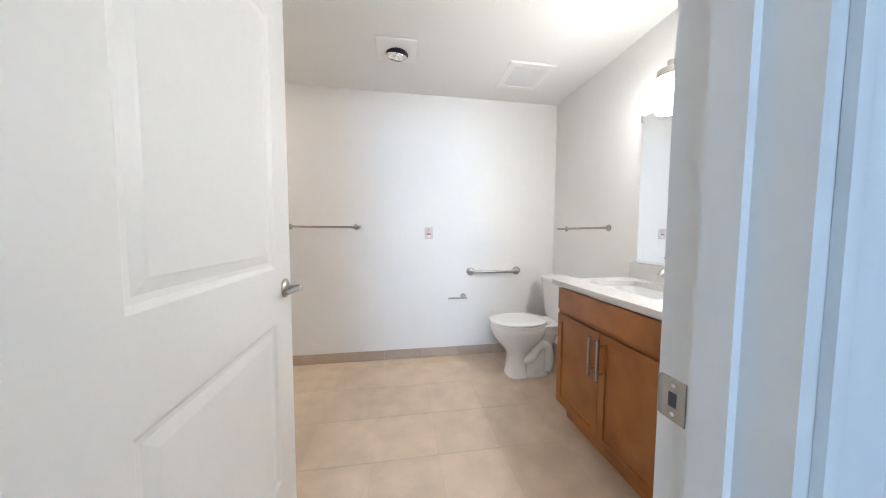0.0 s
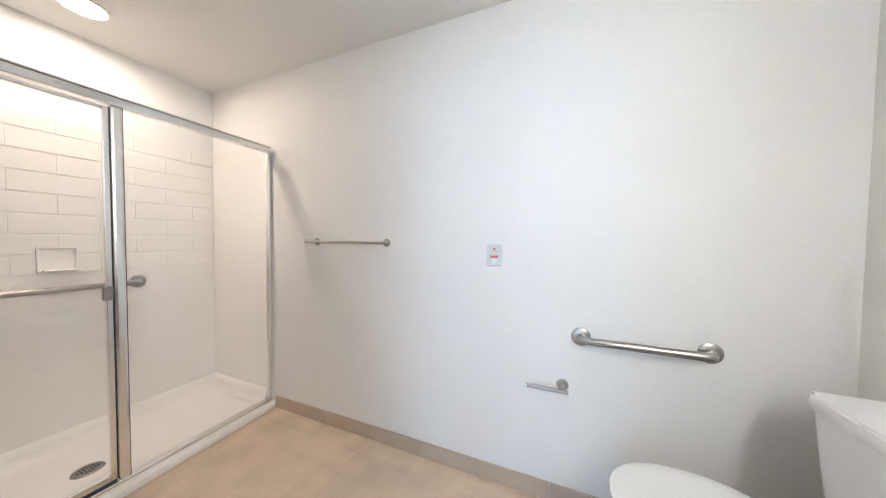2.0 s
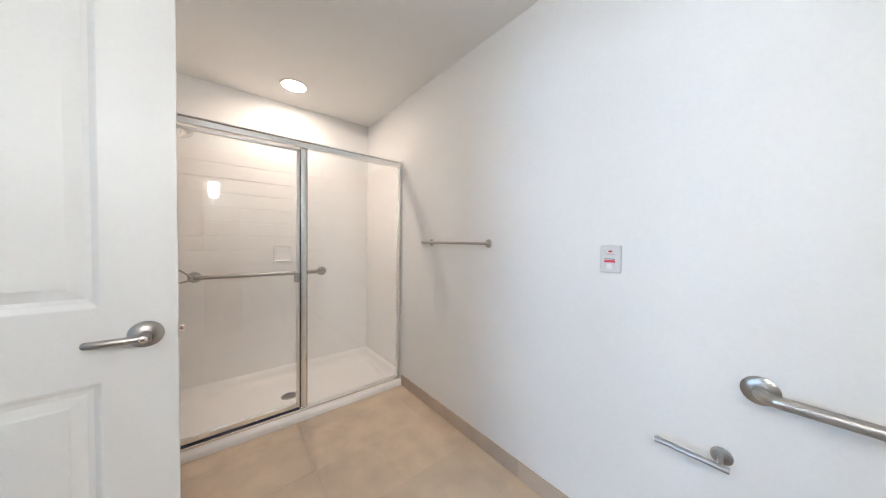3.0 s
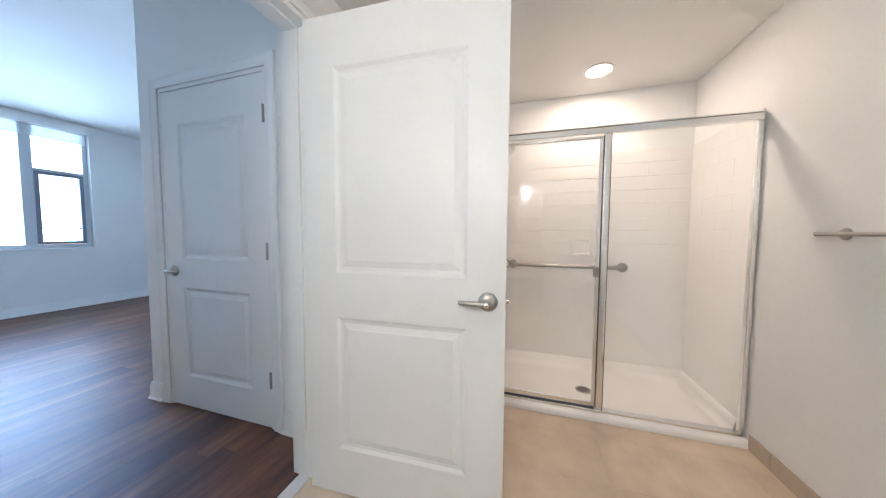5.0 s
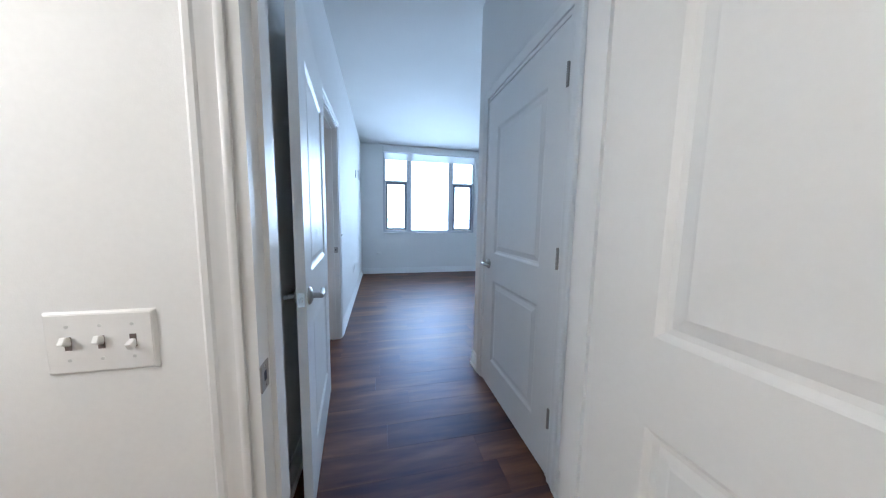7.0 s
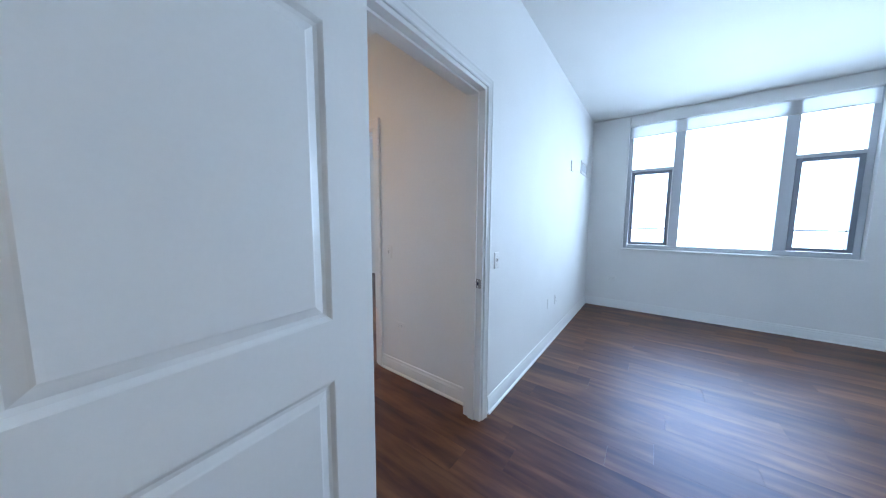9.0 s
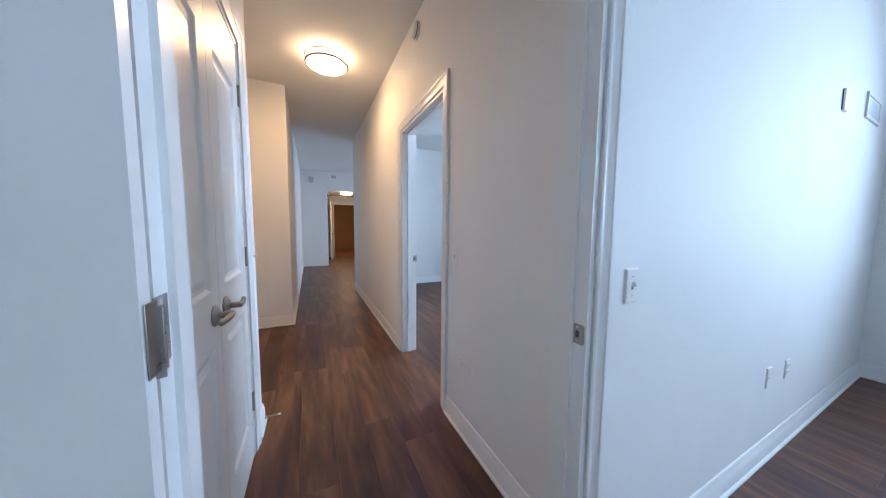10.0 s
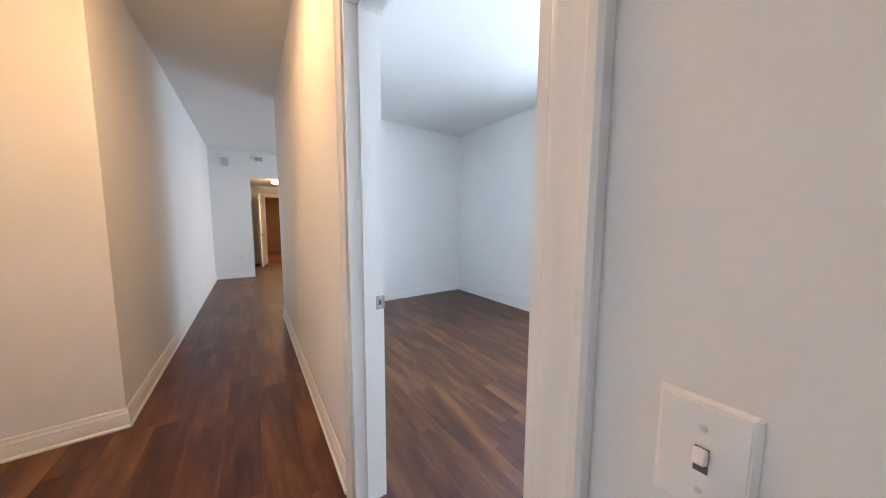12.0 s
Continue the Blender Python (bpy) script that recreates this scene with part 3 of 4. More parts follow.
# ---- plates, switches and outlets ----
def plate(name, m, label, category, kind="toggle", gangs=1, ups=(), group=""):
    """A wall plate: local x along the wall, y out of it, z up."""
    p = thing(name, m, label, category, group)
    w = 0.07 + 0.046 * (gangs - 1)
    bm = box(-w / 2, w / 2, 0.0003, 0.006, -0.057, 0.057)
    front = [v for v in bm.verts if v.co.y > 0.003]
    for v in front:
        v.co.x *= 1 - 0.012 / w
        v.co.z *= 0.90
    bmesh.ops.bevel(bm, geom=[e for e in bm.edges], offset=0.0012, segments=2, affect="EDGES")
    part("cover_plate", bm, PLASTIC, p)
    for g in range(gangs):
        cx = (g - (gangs - 1) / 2) * 0.046
        up = ups[g] if g < len(ups) else True
        if kind == "toggle":
            part("slot", box(cx - 0.0050, cx + 0.0050, 0.0055, 0.0064, -0.0118, 0.0118), SLOT, p)
            t = box(cx - 0.0045, cx + 0.0045, 0.0, 0.015, -0.0068, 0.0068, 0.0016, 2)
            bmesh.ops.transform(t, matrix=Matrix.Translation((0, 0.004, 0.002 if up else -0.002)) @ Euler((radians(28 if up else -28), 0, 0)).to_matrix().to_4x4(), verts=t.verts)
            part("toggle", t, PLASTIC, p)
            for z in (-0.03, 0.03):
                part("screw", lathe([(0, 0), (0.003, 0), (0.0028, 0.0008), (0, 0.001)], 12, m=Matrix.Translation((cx, 0.006, z)) @ Euler((radians(-90), 0, 0)).to_matrix().to_4x4()), ALARMP, p)
        elif kind == "outlet":
            for z in (-0.0195, 0.0195):
                face = part("receptacle", box(cx - 0.0165, cx + 0.0165, 0.0055, 0.0075, z - 0.0135, z + 0.0135, 0.0009, 1), PLASTIC, p)
                for dx in (-0.0063, 0.0063):
                    part("slot", box(cx + dx - 0.001, cx + dx + 0.001, 0.0072, 0.0078, z - 0.001, z + 0.007), INK, face)
                part("ground_hole", box(cx - 0.002, cx + 0.002, 0.0072, 0.0078, z - 0.0095, z - 0.0055), INK, face)
            part("screw", lathe([(0, 0), (0.003, 0), (0.0028, 0.0008), (0, 0.001)], 12, m=Matrix.Translation((cx, 0.006, 0)) @ Euler((radians(-90), 0, 0)).to_matrix().to_4x4()), ALARMP, p)
        else:
            part("jack", box(cx - 0.008, cx + 0.008, 0.0055, 0.008, -0.008, 0.008, 0.001, 1), PLASTIC, p)
    return p


plate("light_switch", pose(1.631, 0.835, 1.030), "white three-gang toggle switch plate on bathroom wall", "light switch", gangs=3, ups=(False, True, True))
room()
plate("light_switch", pose(1.565, -1.555, 1.068, 0, 0, 90), "white single toggle switch beside the bedroom door", "light switch")
plate("light_switch", pose(2.53, -1.45, 1.068), "white single toggle switch on the corridor wall", "light switch")
plate("light_switch", pose(2.955, -0.35, 1.062, 0, 0, 180), "white toggle switch beside the corridor closet", "light switch")
plate("light_switch", pose(0.365, 0.69, 1.04, 0, 0, -90), "white toggle switch beside the closet door", "light switch")
GO = "low wall outlets"
plate("wall_outlet", pose(2.397, -1.45, 0.438, 0, 90, 0), "white duplex outlet set sideways on the corridor wall", "outlet", "outlet", group=GO)
plate("wall_outlet", pose(5.30, -1.45, 0.450), "white duplex outlet far along the corridor wall", "outlet", "outlet", group=GO)
plate("wall_outlet", pose(1.565, -3.077, 0.461, 0, 0, 90), "white duplex outlet low on the bedroom wall", "outlet", "outlet", group=GO)
plate("cable_jack_plate", pose(1.565, -2.808, 0.471, 0, 0, 90), "white cable jack plate low on bedroom wall", "wall plate", "jack")
plate("wall_outlet", pose(10.36, -0.935, 0.49, 0, 0, 90), "white duplex outlet low on the corridor end wall", "outlet", "outlet", group=GO)
plate("wall_outlet", pose(1.195, -4.87, 0.464, 0, 90, 0), "white duplex outlet set sideways under the window", "outlet", "outlet", group=GO)


def strike(name, m, label):
    """A lipped strike plate: local x along the jamb, y out of it, z up."""
    s = thing(name, m, label, "strike plate")
    bm = box(-0.016, 0.020, 0.0002, 0.0018, -0.030, 0.030, 0.0007, 1)
    bm2 = tube([(0.020, 0.0002, -0.027), (0.020, 0.0002, 0.027)], 0.0036, 12)
    part("plate", bm, NICKEL, s)
    part("lip", bm2, NICKEL, s)
    part("bolt_hole", box(-0.004, 0.007, 0.0016, 0.0023, -0.010, 0.010), INK, s)
    for z in (-0.02, 0.02):
        part("screw", lathe([(0, 0), (0.0035, 0), (0.003, 0.0008), (0, 0.001)], 12, m=Matrix.Translation((0.001, 0.0017, z)) @ Euler((radians(-90), 0, 0)).to_matrix().to_4x4()), CHROME, s)
    return s


strike("strike_plate", pose(1.389, 0.963, 0.925, 0, 0, 90), "brushed metal strike plate on the bathroom jamb")
strike("strike_plate", pose(1.593, -1.357, 0.935, 0, 0, 0) @ Matrix.Diagonal((-1, 1, 1, 1)), "brushed metal strike plate on the bedroom jamb")
strike("strike_plate", pose(3.607, -1.572, 0.931, 0, 0, 90) @ Matrix.Diagonal((-1, 1, 1, 1)), "small metal strike plate on the far jamb")

bh = thing("jamb_hinge", Matrix(), "brushed metal butt hinge on the bedroom jamb", "hinge")
for z in (0.305, 1.095, 1.875):
    part("jamb_plate", box(1.5645, 1.598, -0.4568, -0.4552, z - 0.05, z + 0.05, 0.0005, 1), NICKEL, bh)
    part("leaf_plate", box(1.519, 1.5515, -0.4628, -0.4608, z - 0.05, z + 0.05, 0.0005, 1), NICKEL, bh)
    for k in range(5):
        za = z - 0.051 + k * 0.0204
        smooth(part("knuckle", tube([(1.5575, -0.4615, za + 0.0006), (1.5575, -0.4615, za + 0.0198)], 0.0062, 12), NICKEL, bh))
    for dz in (-0.033, 0.0, 0.033):
        part("screw", lathe([(0, 0), (0.0035, 0), (0.003, 0.0008), (0, 0.001)], 12, m=Matrix.Translation((1.585, -0.4569, z + dz)) @ Euler((radians(90), 0, 0)).to_matrix().to_4x4()), CHROME, bh)

# ---- bathroom: vanity ----
room(NORTH)
CF = 1.985


def pull(parent, a, b, out=0.032):
    """A slim bar pull between two points on the front, standing off in -x."""
    a, b = Vector(a), Vector(b)
    d = (b - a).normalized()
    off = Vector((-out, 0, 0))
    h = part("handle", tube([a + off, b + off], 0.006, 14), NICKEL, parent, "brushed nickel bar pull")
    for p in (a + d * 0.03, b - d * 0.03):
        part("post", tube([p + Vector((0.001, 0, 0)), p + off], 0.004, 10), NICKEL, h)
    return smooth(h)


def shaker(parent, y0, y1, z0, z1, name, frame_w=0.055, flat=False):
    """A cabinet front 19 mm thick, with a recessed panel unless flat."""
    bm = box(CF - 0.019, CF - 0.0005, y0, y1, z0, z1)
    if not flat:
        f = [f for f in bm.faces if f.normal.x < -0.9]
        bmesh.ops.inset_individual(bm, faces=f, thickness=frame_w, depth=0.0)
        bmesh.ops.inset_individual(bm, faces=f, thickness=0.003, depth=-0.007)
    return part(name, bm, CABINET, parent)


def carcass(parent, y0, y1):
    bm = box(CF, CF + 0.019, y0, y1, 0.115, 0.818, 0.001, 1)
    for a, b in ((y0, y0 + 0.018), (y1 - 0.018, y1)):
        box(CF + 0.0195, 2.498, a, b, 0.115, 0.838, bm=bm)
    box(CF + 0.0195, 2.498, y0 + 0.0185, y1 - 0.0185, 0.115, 0.133, bm=bm)
    box(2.490, 2.498, y0 + 0.0185, y1 - 0.0185, 0.1335, 0.838, bm=bm)
    part("body", bm, CABINET, parent)
    part("toe_kick", box(CF + 0.07, 2.497, y0 + 0.002, y1 - 0.002, 0.001, 0.114), CABINET, parent)


sinkbase = thing("vanity_cabinet", Matrix(), "honey-stained maple sink cabinet with two shaker doors", "cabinet", "vanity cabinets")
carcass(sinkbase, 1.302, 2.045)
shaker(sinkbase, 1.322, 2.025, 0.700, 0.826, "false_drawer", flat=True)
for y0, y1, hy in ((1.6755, 2.025, 1.704), (1.322, 1.6715, 1.645)):
    dr = shaker(sinkbase, y0, y1, 0.13, 0.672, "door")
    pull(dr, (CF - 0.019, hy, 0.455), (CF - 0.019, hy, 0.648))
drawers = thing("vanity_cabinet", Matrix(), "honey-stained maple drawer cabinet under the counter", "cabinet", "vanity cabinets")
carcass(drawers, 0.842, 1.298)
for z0, z1 in ((0.700, 0.826), (0.42, 0.672), (0.13, 0.397)):
    dr = shaker(drawers, 0.862, 1.283, z0, z1, "drawer", flat=True)
    zc = (z0 + z1) / 2
    pull(dr, (CF - 0.019, 0.975, zc), (CF - 0.019, 1.168, zc))

counter = thing("countertop", Matrix(), "white quartz countertop with undermount sink and backsplash", "countertop")
CX0, CX1, CY0, CY1 = 1.945, 2.498, 0.838, 2.068
SX0, SX1, SY0, SY1 = 2.10, 2.40, 1.515, 1.945
bm = bmesh.new()
gx, gy = [CX0, SX0, SX1, CX1], [CY0, SY0, SY1, CY1]
for z in (0.84, 0.87):
    g = [[bm.verts.new((x, y, z)) for y in gy] for x in gx]
    for i in range(3):
        for k in range(3):
            if (i, k) != (1, 1):
                bm.faces.new((g[i][k], g[i + 1][k], g[i + 1][k + 1], g[i][k + 1]))
bm.verts.ensure_lookup_table()
lo, hi = bm.verts[:16], bm.verts[16:]
ring = lambda v, ids: [v[i] for i in ids]
for ids in ((0, 1, 2, 3, 7, 11, 15, 14, 13, 12, 8, 4), (5, 6, 10, 9)):
    a, b = ring(lo, ids), ring(hi, ids)
    for k in range(len(ids)):
        j = (k + 1) % len(ids)
        bm.faces.new((a[k], a[j], b[j], b[k]))
bmesh.ops.recalc_face_normals(bm, faces=bm.faces)
rim = [e for e in bm.edges if e.calc_face_angle(0) > 0.5]
bmesh.ops.bevel(bm, geom=rim, offset=0.0025, segments=2, affect="EDGES")
part("slab", bm, QUARTZ, counter)
part("backsplash", box(2.478, 2.4985, CY0, CY1, 0.8705, 0.968, 0.002, 2), QUARTZ, counter)
bm = bmesh.new()
prev = None
for z, s in ((0.8395, 1.03), (0.82, 1.02), (0.76, 0.99), (0.715, 0.95), (0.700, 0.86), (0.695, 0.5)):
    cxs, cys, hx, hy = (SX0 + SX1) / 2, (SY0 + SY1) / 2, (SX1 - SX0) / 2 * s, (SY1 - SY0) / 2 * s
    rr = min(0.03, hx * 0.5)
    pts = []
    for qx, qy, a0 in ((1, 1, 0), (-1, 1, 90), (-1, -1, 180), (1, -1, 270)):
        for q in range(5):
            a = radians(a0 + q * 22.5)
            pts.append((cxs + qx * (hx - rr) + rr * math.cos(a), cys + qy * (hy - rr) + rr * math.sin(a), z))
    vs = [bm.verts.new(p) for p in pts]
    if prev:
        for k in range(len(vs)):
            j = (k + 1) % len(vs)
            bm.faces.new((prev[k], prev[j], vs[j], vs[k]))
    prev = vs
bm.faces.new(prev)
bmesh.ops.recalc_face_normals(bm, faces=bm.faces)
basin = smooth(part("sink_basin", bm, PORC, counter, "white porcelain undermount basin"), 50)
part("sink_drain", lathe([(0, 0), (0.022, 0), (0.021, 0.003), (0.012, 0.002), (0, 0.002)], 24, m=Matrix.Translation((2.25, 1.73, 0.696))), CHROME, basin)

tap = thing("faucet", pose(2.437, 1.705, 0.8705), "brushed nickel single-lever faucet behind the sink", "faucet")
smooth(part("body", lathe([(0, 0), (0.027, 0), (0.027, 0.004), (0.0235, 0.006), (0.0235, 0.122), (0.0245, 0.123), (0.0245, 0.128), (0.0235, 0.129), (0.0235, 0.162), (0.021, 0.166), (0, 0.166)], 32), NICKEL, tap), 30)
smooth(part("spout", tube(bend([(-0.015, 0, 0.098), (-0.085, 0, 0.108), (-0.125, 0, 0.062)], 0.045, 10), 0.0125, 18), NICKEL, tap))
smooth(part("lever", tube([(-0.015, 0.0, 0.152), (-0.085, 0.012, 0.158)], [0.0045, 0.0045], 12), NICKEL, tap))

mirror = thing("wall_mirror", Matrix(), "large frameless wall mirror above the counter", "mirror")
part("glass", box(2.4915, 2.4985, 0.852, 2.028, 0.9815, 1.860, 0.0015, 2), SILVER, mirror)
part("bottom_channel", box(2.486, 2.499, 0.85, 2.03, 0.9685, 0.982, 0.001, 1), CHROME, mirror, "thin chrome channel")
for z in (1.84,):
    part("edge_clip", box(2.487, 2.499, 2.020, 2.036, z - 0.012, z + 0.03, 0.001, 1), CHROME, mirror)

vl = thing("vanity_light", Matrix(), "four-shade brushed nickel vanity light, lit, over the mirror", "light fixture")
part("back_plate", box(2.475, 2.4985, 1.36, 1.56, 1.955, 2.055, 0.004, 2), NICKEL, vl)
part("bar", tube([(2.40, 1.135, 2.012), (2.40, 1.785, 2.012)], 0.0075, 14), NICKEL, vl)
for y in (1.41, 1.51):
    part("arm", tube([(2.48, y, 2.012), (2.40, y, 2.012)], 0.006, 12), NICKEL, vl)
for y in (1.765, 1.563, 1.361, 1.159):
    m = Matrix.Translation((2.385, y, 0))
    smooth(part("shade_holder", lathe([(0, 2.03), (0.014, 2.03), (0.015, 1.985), (0.055, 1.982), (0.0565, 1.975), (0.0565, 1.945), (0.05, 1.943)], 32, m=m), NICKEL, vl), 30)
    smooth(part("shade", lathe([(0.0, 1.778), (0.045, 1.770), (0.0535, 1.774), (0.0545, 1.80), (0.0545, 1.9445), (0.0, 1.9445)], 32, m=m), GLOWSHADE, vl, "glowing white glass shade"), 30)

# ---- bathroom: toilet ----
toilet = thing("toilet", pose(0, 2.60, 0) @ Matrix.Diagonal((1, 1, 1.035, 1)), "white porcelain two-piece toilet with closed lid", "toilet")


def loft(sections, steps=36, bm=None, cap=(True, True)):
    """Skins (z, centre x, half length, half width, squareness) sections."""
    bm = bm or bmesh.new()
    prev, first = None, None
    for z, cx, a, b, n in sections:
        vs = []
        for k in range(steps):
            t = 2 * math.pi * k / steps
            c, s = math.cos(t), math.sin(t)
            vs.append(bm.verts.new((cx + a * math.copysign(abs(c) ** (2 / n), c), b * math.copysign(abs(s) ** (2 / n), s), z)))
        if prev:
            for k in range(steps):
                j = (k + 1) % steps
                bm.faces.new((prev[k], prev[j], vs[j], vs[k]))
        first, prev = first or vs, vs
    if cap[0]:
        bm.faces.new(list(reversed(first)))
    if cap[1]:
        bm.faces.new(prev)
    bmesh.ops.recalc_face_normals(bm, faces=bm.faces)
    return bm


bm = loft([(0.001, 1.955, 0.088, 0.100, 2.6), (0.02, 1.955, 0.084, 0.096, 2.6), (0.10, 1.957, 0.076, 0.088, 2.4), (0.17, 1.960, 0.082, 0.090, 2.3), (0.215, 1.965, 0.115, 0.108, 2.2), (0.26, 1.968, 0.165, 0.135, 2.15), (0.315, 1.970, 0.210, 0.163, 2.1), (0.365, 1.972, 0.232, 0.180, 2.1), (0.395, 1.974, 0.236, 0.184, 2.1), (0.405, 1.974, 0.230, 0.180, 2.1)])
bowl = smooth(part("bowl", bm, PORC, toilet), 60)
bm = loft([(0.001, 2.10, 0.125, 0.095, 3.0), (0.035, 2.10, 0.122, 0.092, 3.0), (0.045, 2.10, 0.118, 0.082, 2.6), (0.12, 2.115, 0.115, 0.076, 2.6), (0.24, 2.14, 0.125, 0.080, 2.6), (0.33, 2.16, 0.15, 0.09, 2.6)])
smooth(part("foot", bm, PORC, bowl), 60)
for s in (-1, 1):
    path = bend([(1.99, s * 0.045, 0.13), (2.06, s * 0.056, 0.14), (2.12, s * 0.060, 0.25), (2.19, s * 0.060, 0.25), (2.215, s * 0.056, 0.14), (2.20, s * 0.05, 0.04)], 0.05, 7)
    smooth(part("trapway", tube(path, 0.043, 16), PORC, bowl), 60)
    smooth(part("bolt_cap", lathe([(0.017, 0.0), (0.017, 0.012), (0.012, 0.022), (0, 0.025)], 20, m=Matrix.Translation((2.09, s * 0.088, 0.034))), PORC, bowl), 60)
bm = loft([(0.33, 2.26, 0.14, 0.10, 3.2), (0.375, 2.26, 0.17, 0.125, 3.5), (0.407, 2.26, 0.185, 0.13, 4)])
smooth(part("deck", bm, PORC, bowl), 50)
bm = loft([(0.4065, 1.965, 0.226, 0.180, 2.15), (0.412, 1.965, 0.231, 0.184, 2.15), (0.420, 1.965, 0.231, 0.184, 2.15), (0.424, 1.965, 0.228, 0.181, 2.15)])
smooth(part("seat", bm, PORC, toilet), 45)
bm = loft([(0.4265, 1.962, 0.226, 0.180, 2.15), (0.430, 1.962, 0.232, 0.185, 2.15), (0.438, 1.962, 0.231, 0.184, 2.15), (0.445, 1.964, 0.214, 0.170, 2.15), (0.447, 1.968, 0.16, 0.13, 2.15)])
smooth(part("lid", bm, PORC, toilet), 45)
for s in (-0.07, 0.07):
    part("seat_hinge", box(2.165, 2.205, s - 0.022, s + 0.022, 0.407, 0.438, 0.006, 2), PORC, toilet)
bm = loft([(0.4075, 2.385, 0.085, 0.185, 6), (0.43, 2.385, 0.093, 0.198, 7), (0.55, 2.382, 0.100, 0.210, 7), (0.708, 2.380, 0.108, 0.222, 8)])
smooth(part("tank", bm, PORC, toilet), 50)
bm = bmesh.new()
outline = [(2.262, -0.19), (2.285, -0.232), (2.492, -0.232), (2.492, 0.232), (2.285, 0.232), (2.262, 0.19)]
loops = []
for z, k in ((0.7085, 0.985), (0.715, 1.0), (0.738, 1.0), (0.749, 0.97)):
    loops.append([bm.verts.new((2.38 + (x - 2.38) * k, y * k, z)) for x, y in outline])
for a, b in zip(loops, loops[1:]):
    for k in range(6):
        bm.faces.new((a[k], a[(k + 1) % 6], b[(k + 1) % 6], b[k]))
bm.faces.new(list(reversed(loops[0]))), bm.faces.new(loops[-1])
bmesh.ops.recalc_face_normals(bm, faces=bm.faces)
bmesh.ops.bevel(bm, geom=list(bm.edges), offset=0.004, segments=2, affect="EDGES")
smooth(part("tank_lid", bm, PORC, toilet), 40)
sv = thing("supply_valve", pose(2.5, 2.70, 0.16), "chrome water supply valve behind the toilet", "valve")
smooth(part("escutcheon", lathe([(0, 0), (0.03, 0), (0.028, 0.006), (0.012, 0.012), (0, 0.012)], 24, m=Matrix.Translation((-0.0005, 0, 0)) @ Euler((0, radians(-90), 0)).to_matrix().to_4x4()), CHROME, sv))
smooth(part("stem", tube([(-0.005, 0, 0), (-0.07, 0, 0)], 0.009, 14), CHROME, sv))
smooth(part("handle", lathe([(0, -0.004), (0.02, -0.004), (0.022, 0), (0.02, 0.004), (0, 0.004)], 20, m=Matrix.Translation((-0.075, 0, 0)) @ Euler((0, radians(-90), 0)).to_matrix().to_4x4() @ Matrix.Diagonal((1, 0.55, 1, 1))), CHROME, sv))
smooth(part("hose", tube(bend([(-0.055, 0, 0.005), (-0.055, 0.0, 0.09), (-0.075, 0.035, 0.14), (-0.09, 0.03, 0.255)], 0.035, 6), 0.0055, 12), NICKEL, sv))


# ---- bathroom: bars and fittings ----
def flange(parent, place, turn, r=0.026):
    return smooth(part("flange", lathe([(0, 0), (r, 0), (r, 0.004), (r * 0.86, 0.008), (r * 0.4, 0.010), (0, 0.010)], 28, m=Matrix.Translation(place) @ Euler([radians(a) for a in turn]).to_matrix().to_4x4()), NICKEL, parent), 30)


def towel_bar(m, length, over, label):
    """Local x along the bar, y out of the wall."""
    t = thing("towel_bar", m, label, "towel bar", "towel bars")
    for x in (0, length):
        flange(t, (x, 0.0005, 0), (-90, 0, 0), 0.024)
        smooth(part("post", tube([(x, 0.008, 0), (x, 0.062, 0)], 0.0085, 14), NICKEL, t))
    smooth(part("bar", tube([(-over, 0.058, 0), (length + over, 0.058, 0)], 0.0085, 16), NICKEL, t))
    return t


towel_bar(pose(0.645, 3.0, 1.199, 0, 0, 180), 0.537, 0.045, "brushed nickel towel bar on the back wall")
towel_bar(pose(2.5, 2.283, 1.19, 0, 0, 90), 0.508, 0.045, "brushed nickel towel bar above the toilet")


def grab_bar(m, length, r, stand, label, rf=0.04):
    t = thing("grab_bar", m, label, "grab bar")
    for x in (0, length):
        flange(t, (x, 0.0005, 0), (-90, 0, 0), rf)
    smooth(part("bar", tube(bend([(0, 0.004, 0), (0, stand, 0), (length, stand, 0), (length, 0.004, 0)], 0.04, 8), r, 20), NICKEL, t))
    return t


grab_bar(pose(2.118, 3.0, 0.795, 0, 0, 180), 0.447, 0.016, 0.055, "brushed stainless grab bar beside the toilet")
tp = thing("paper_holder", pose(1.60, 3.0, 0.562, 0, 0, 180), "empty chrome toilet paper holder on the wall", "paper holder")
flange(tp, (0, 0.0005, 0), (-90, 0, 0), 0.026)
smooth(part("post", tube([(0, 0.008, 0), (0, 0.062, 0)], 0.008, 14), NICKEL, tp))
smooth(part("arm", tube([(-0.022, 0.060, -0.004), (0.150, 0.060, -0.004)], 0.009, 16), NICKEL, tp))
smooth(part("end_cap", tube([(0.150, 0.060, -0.004), (0.154, 0.060, -0.004)], 0.0105, 16), CHROME, tp))

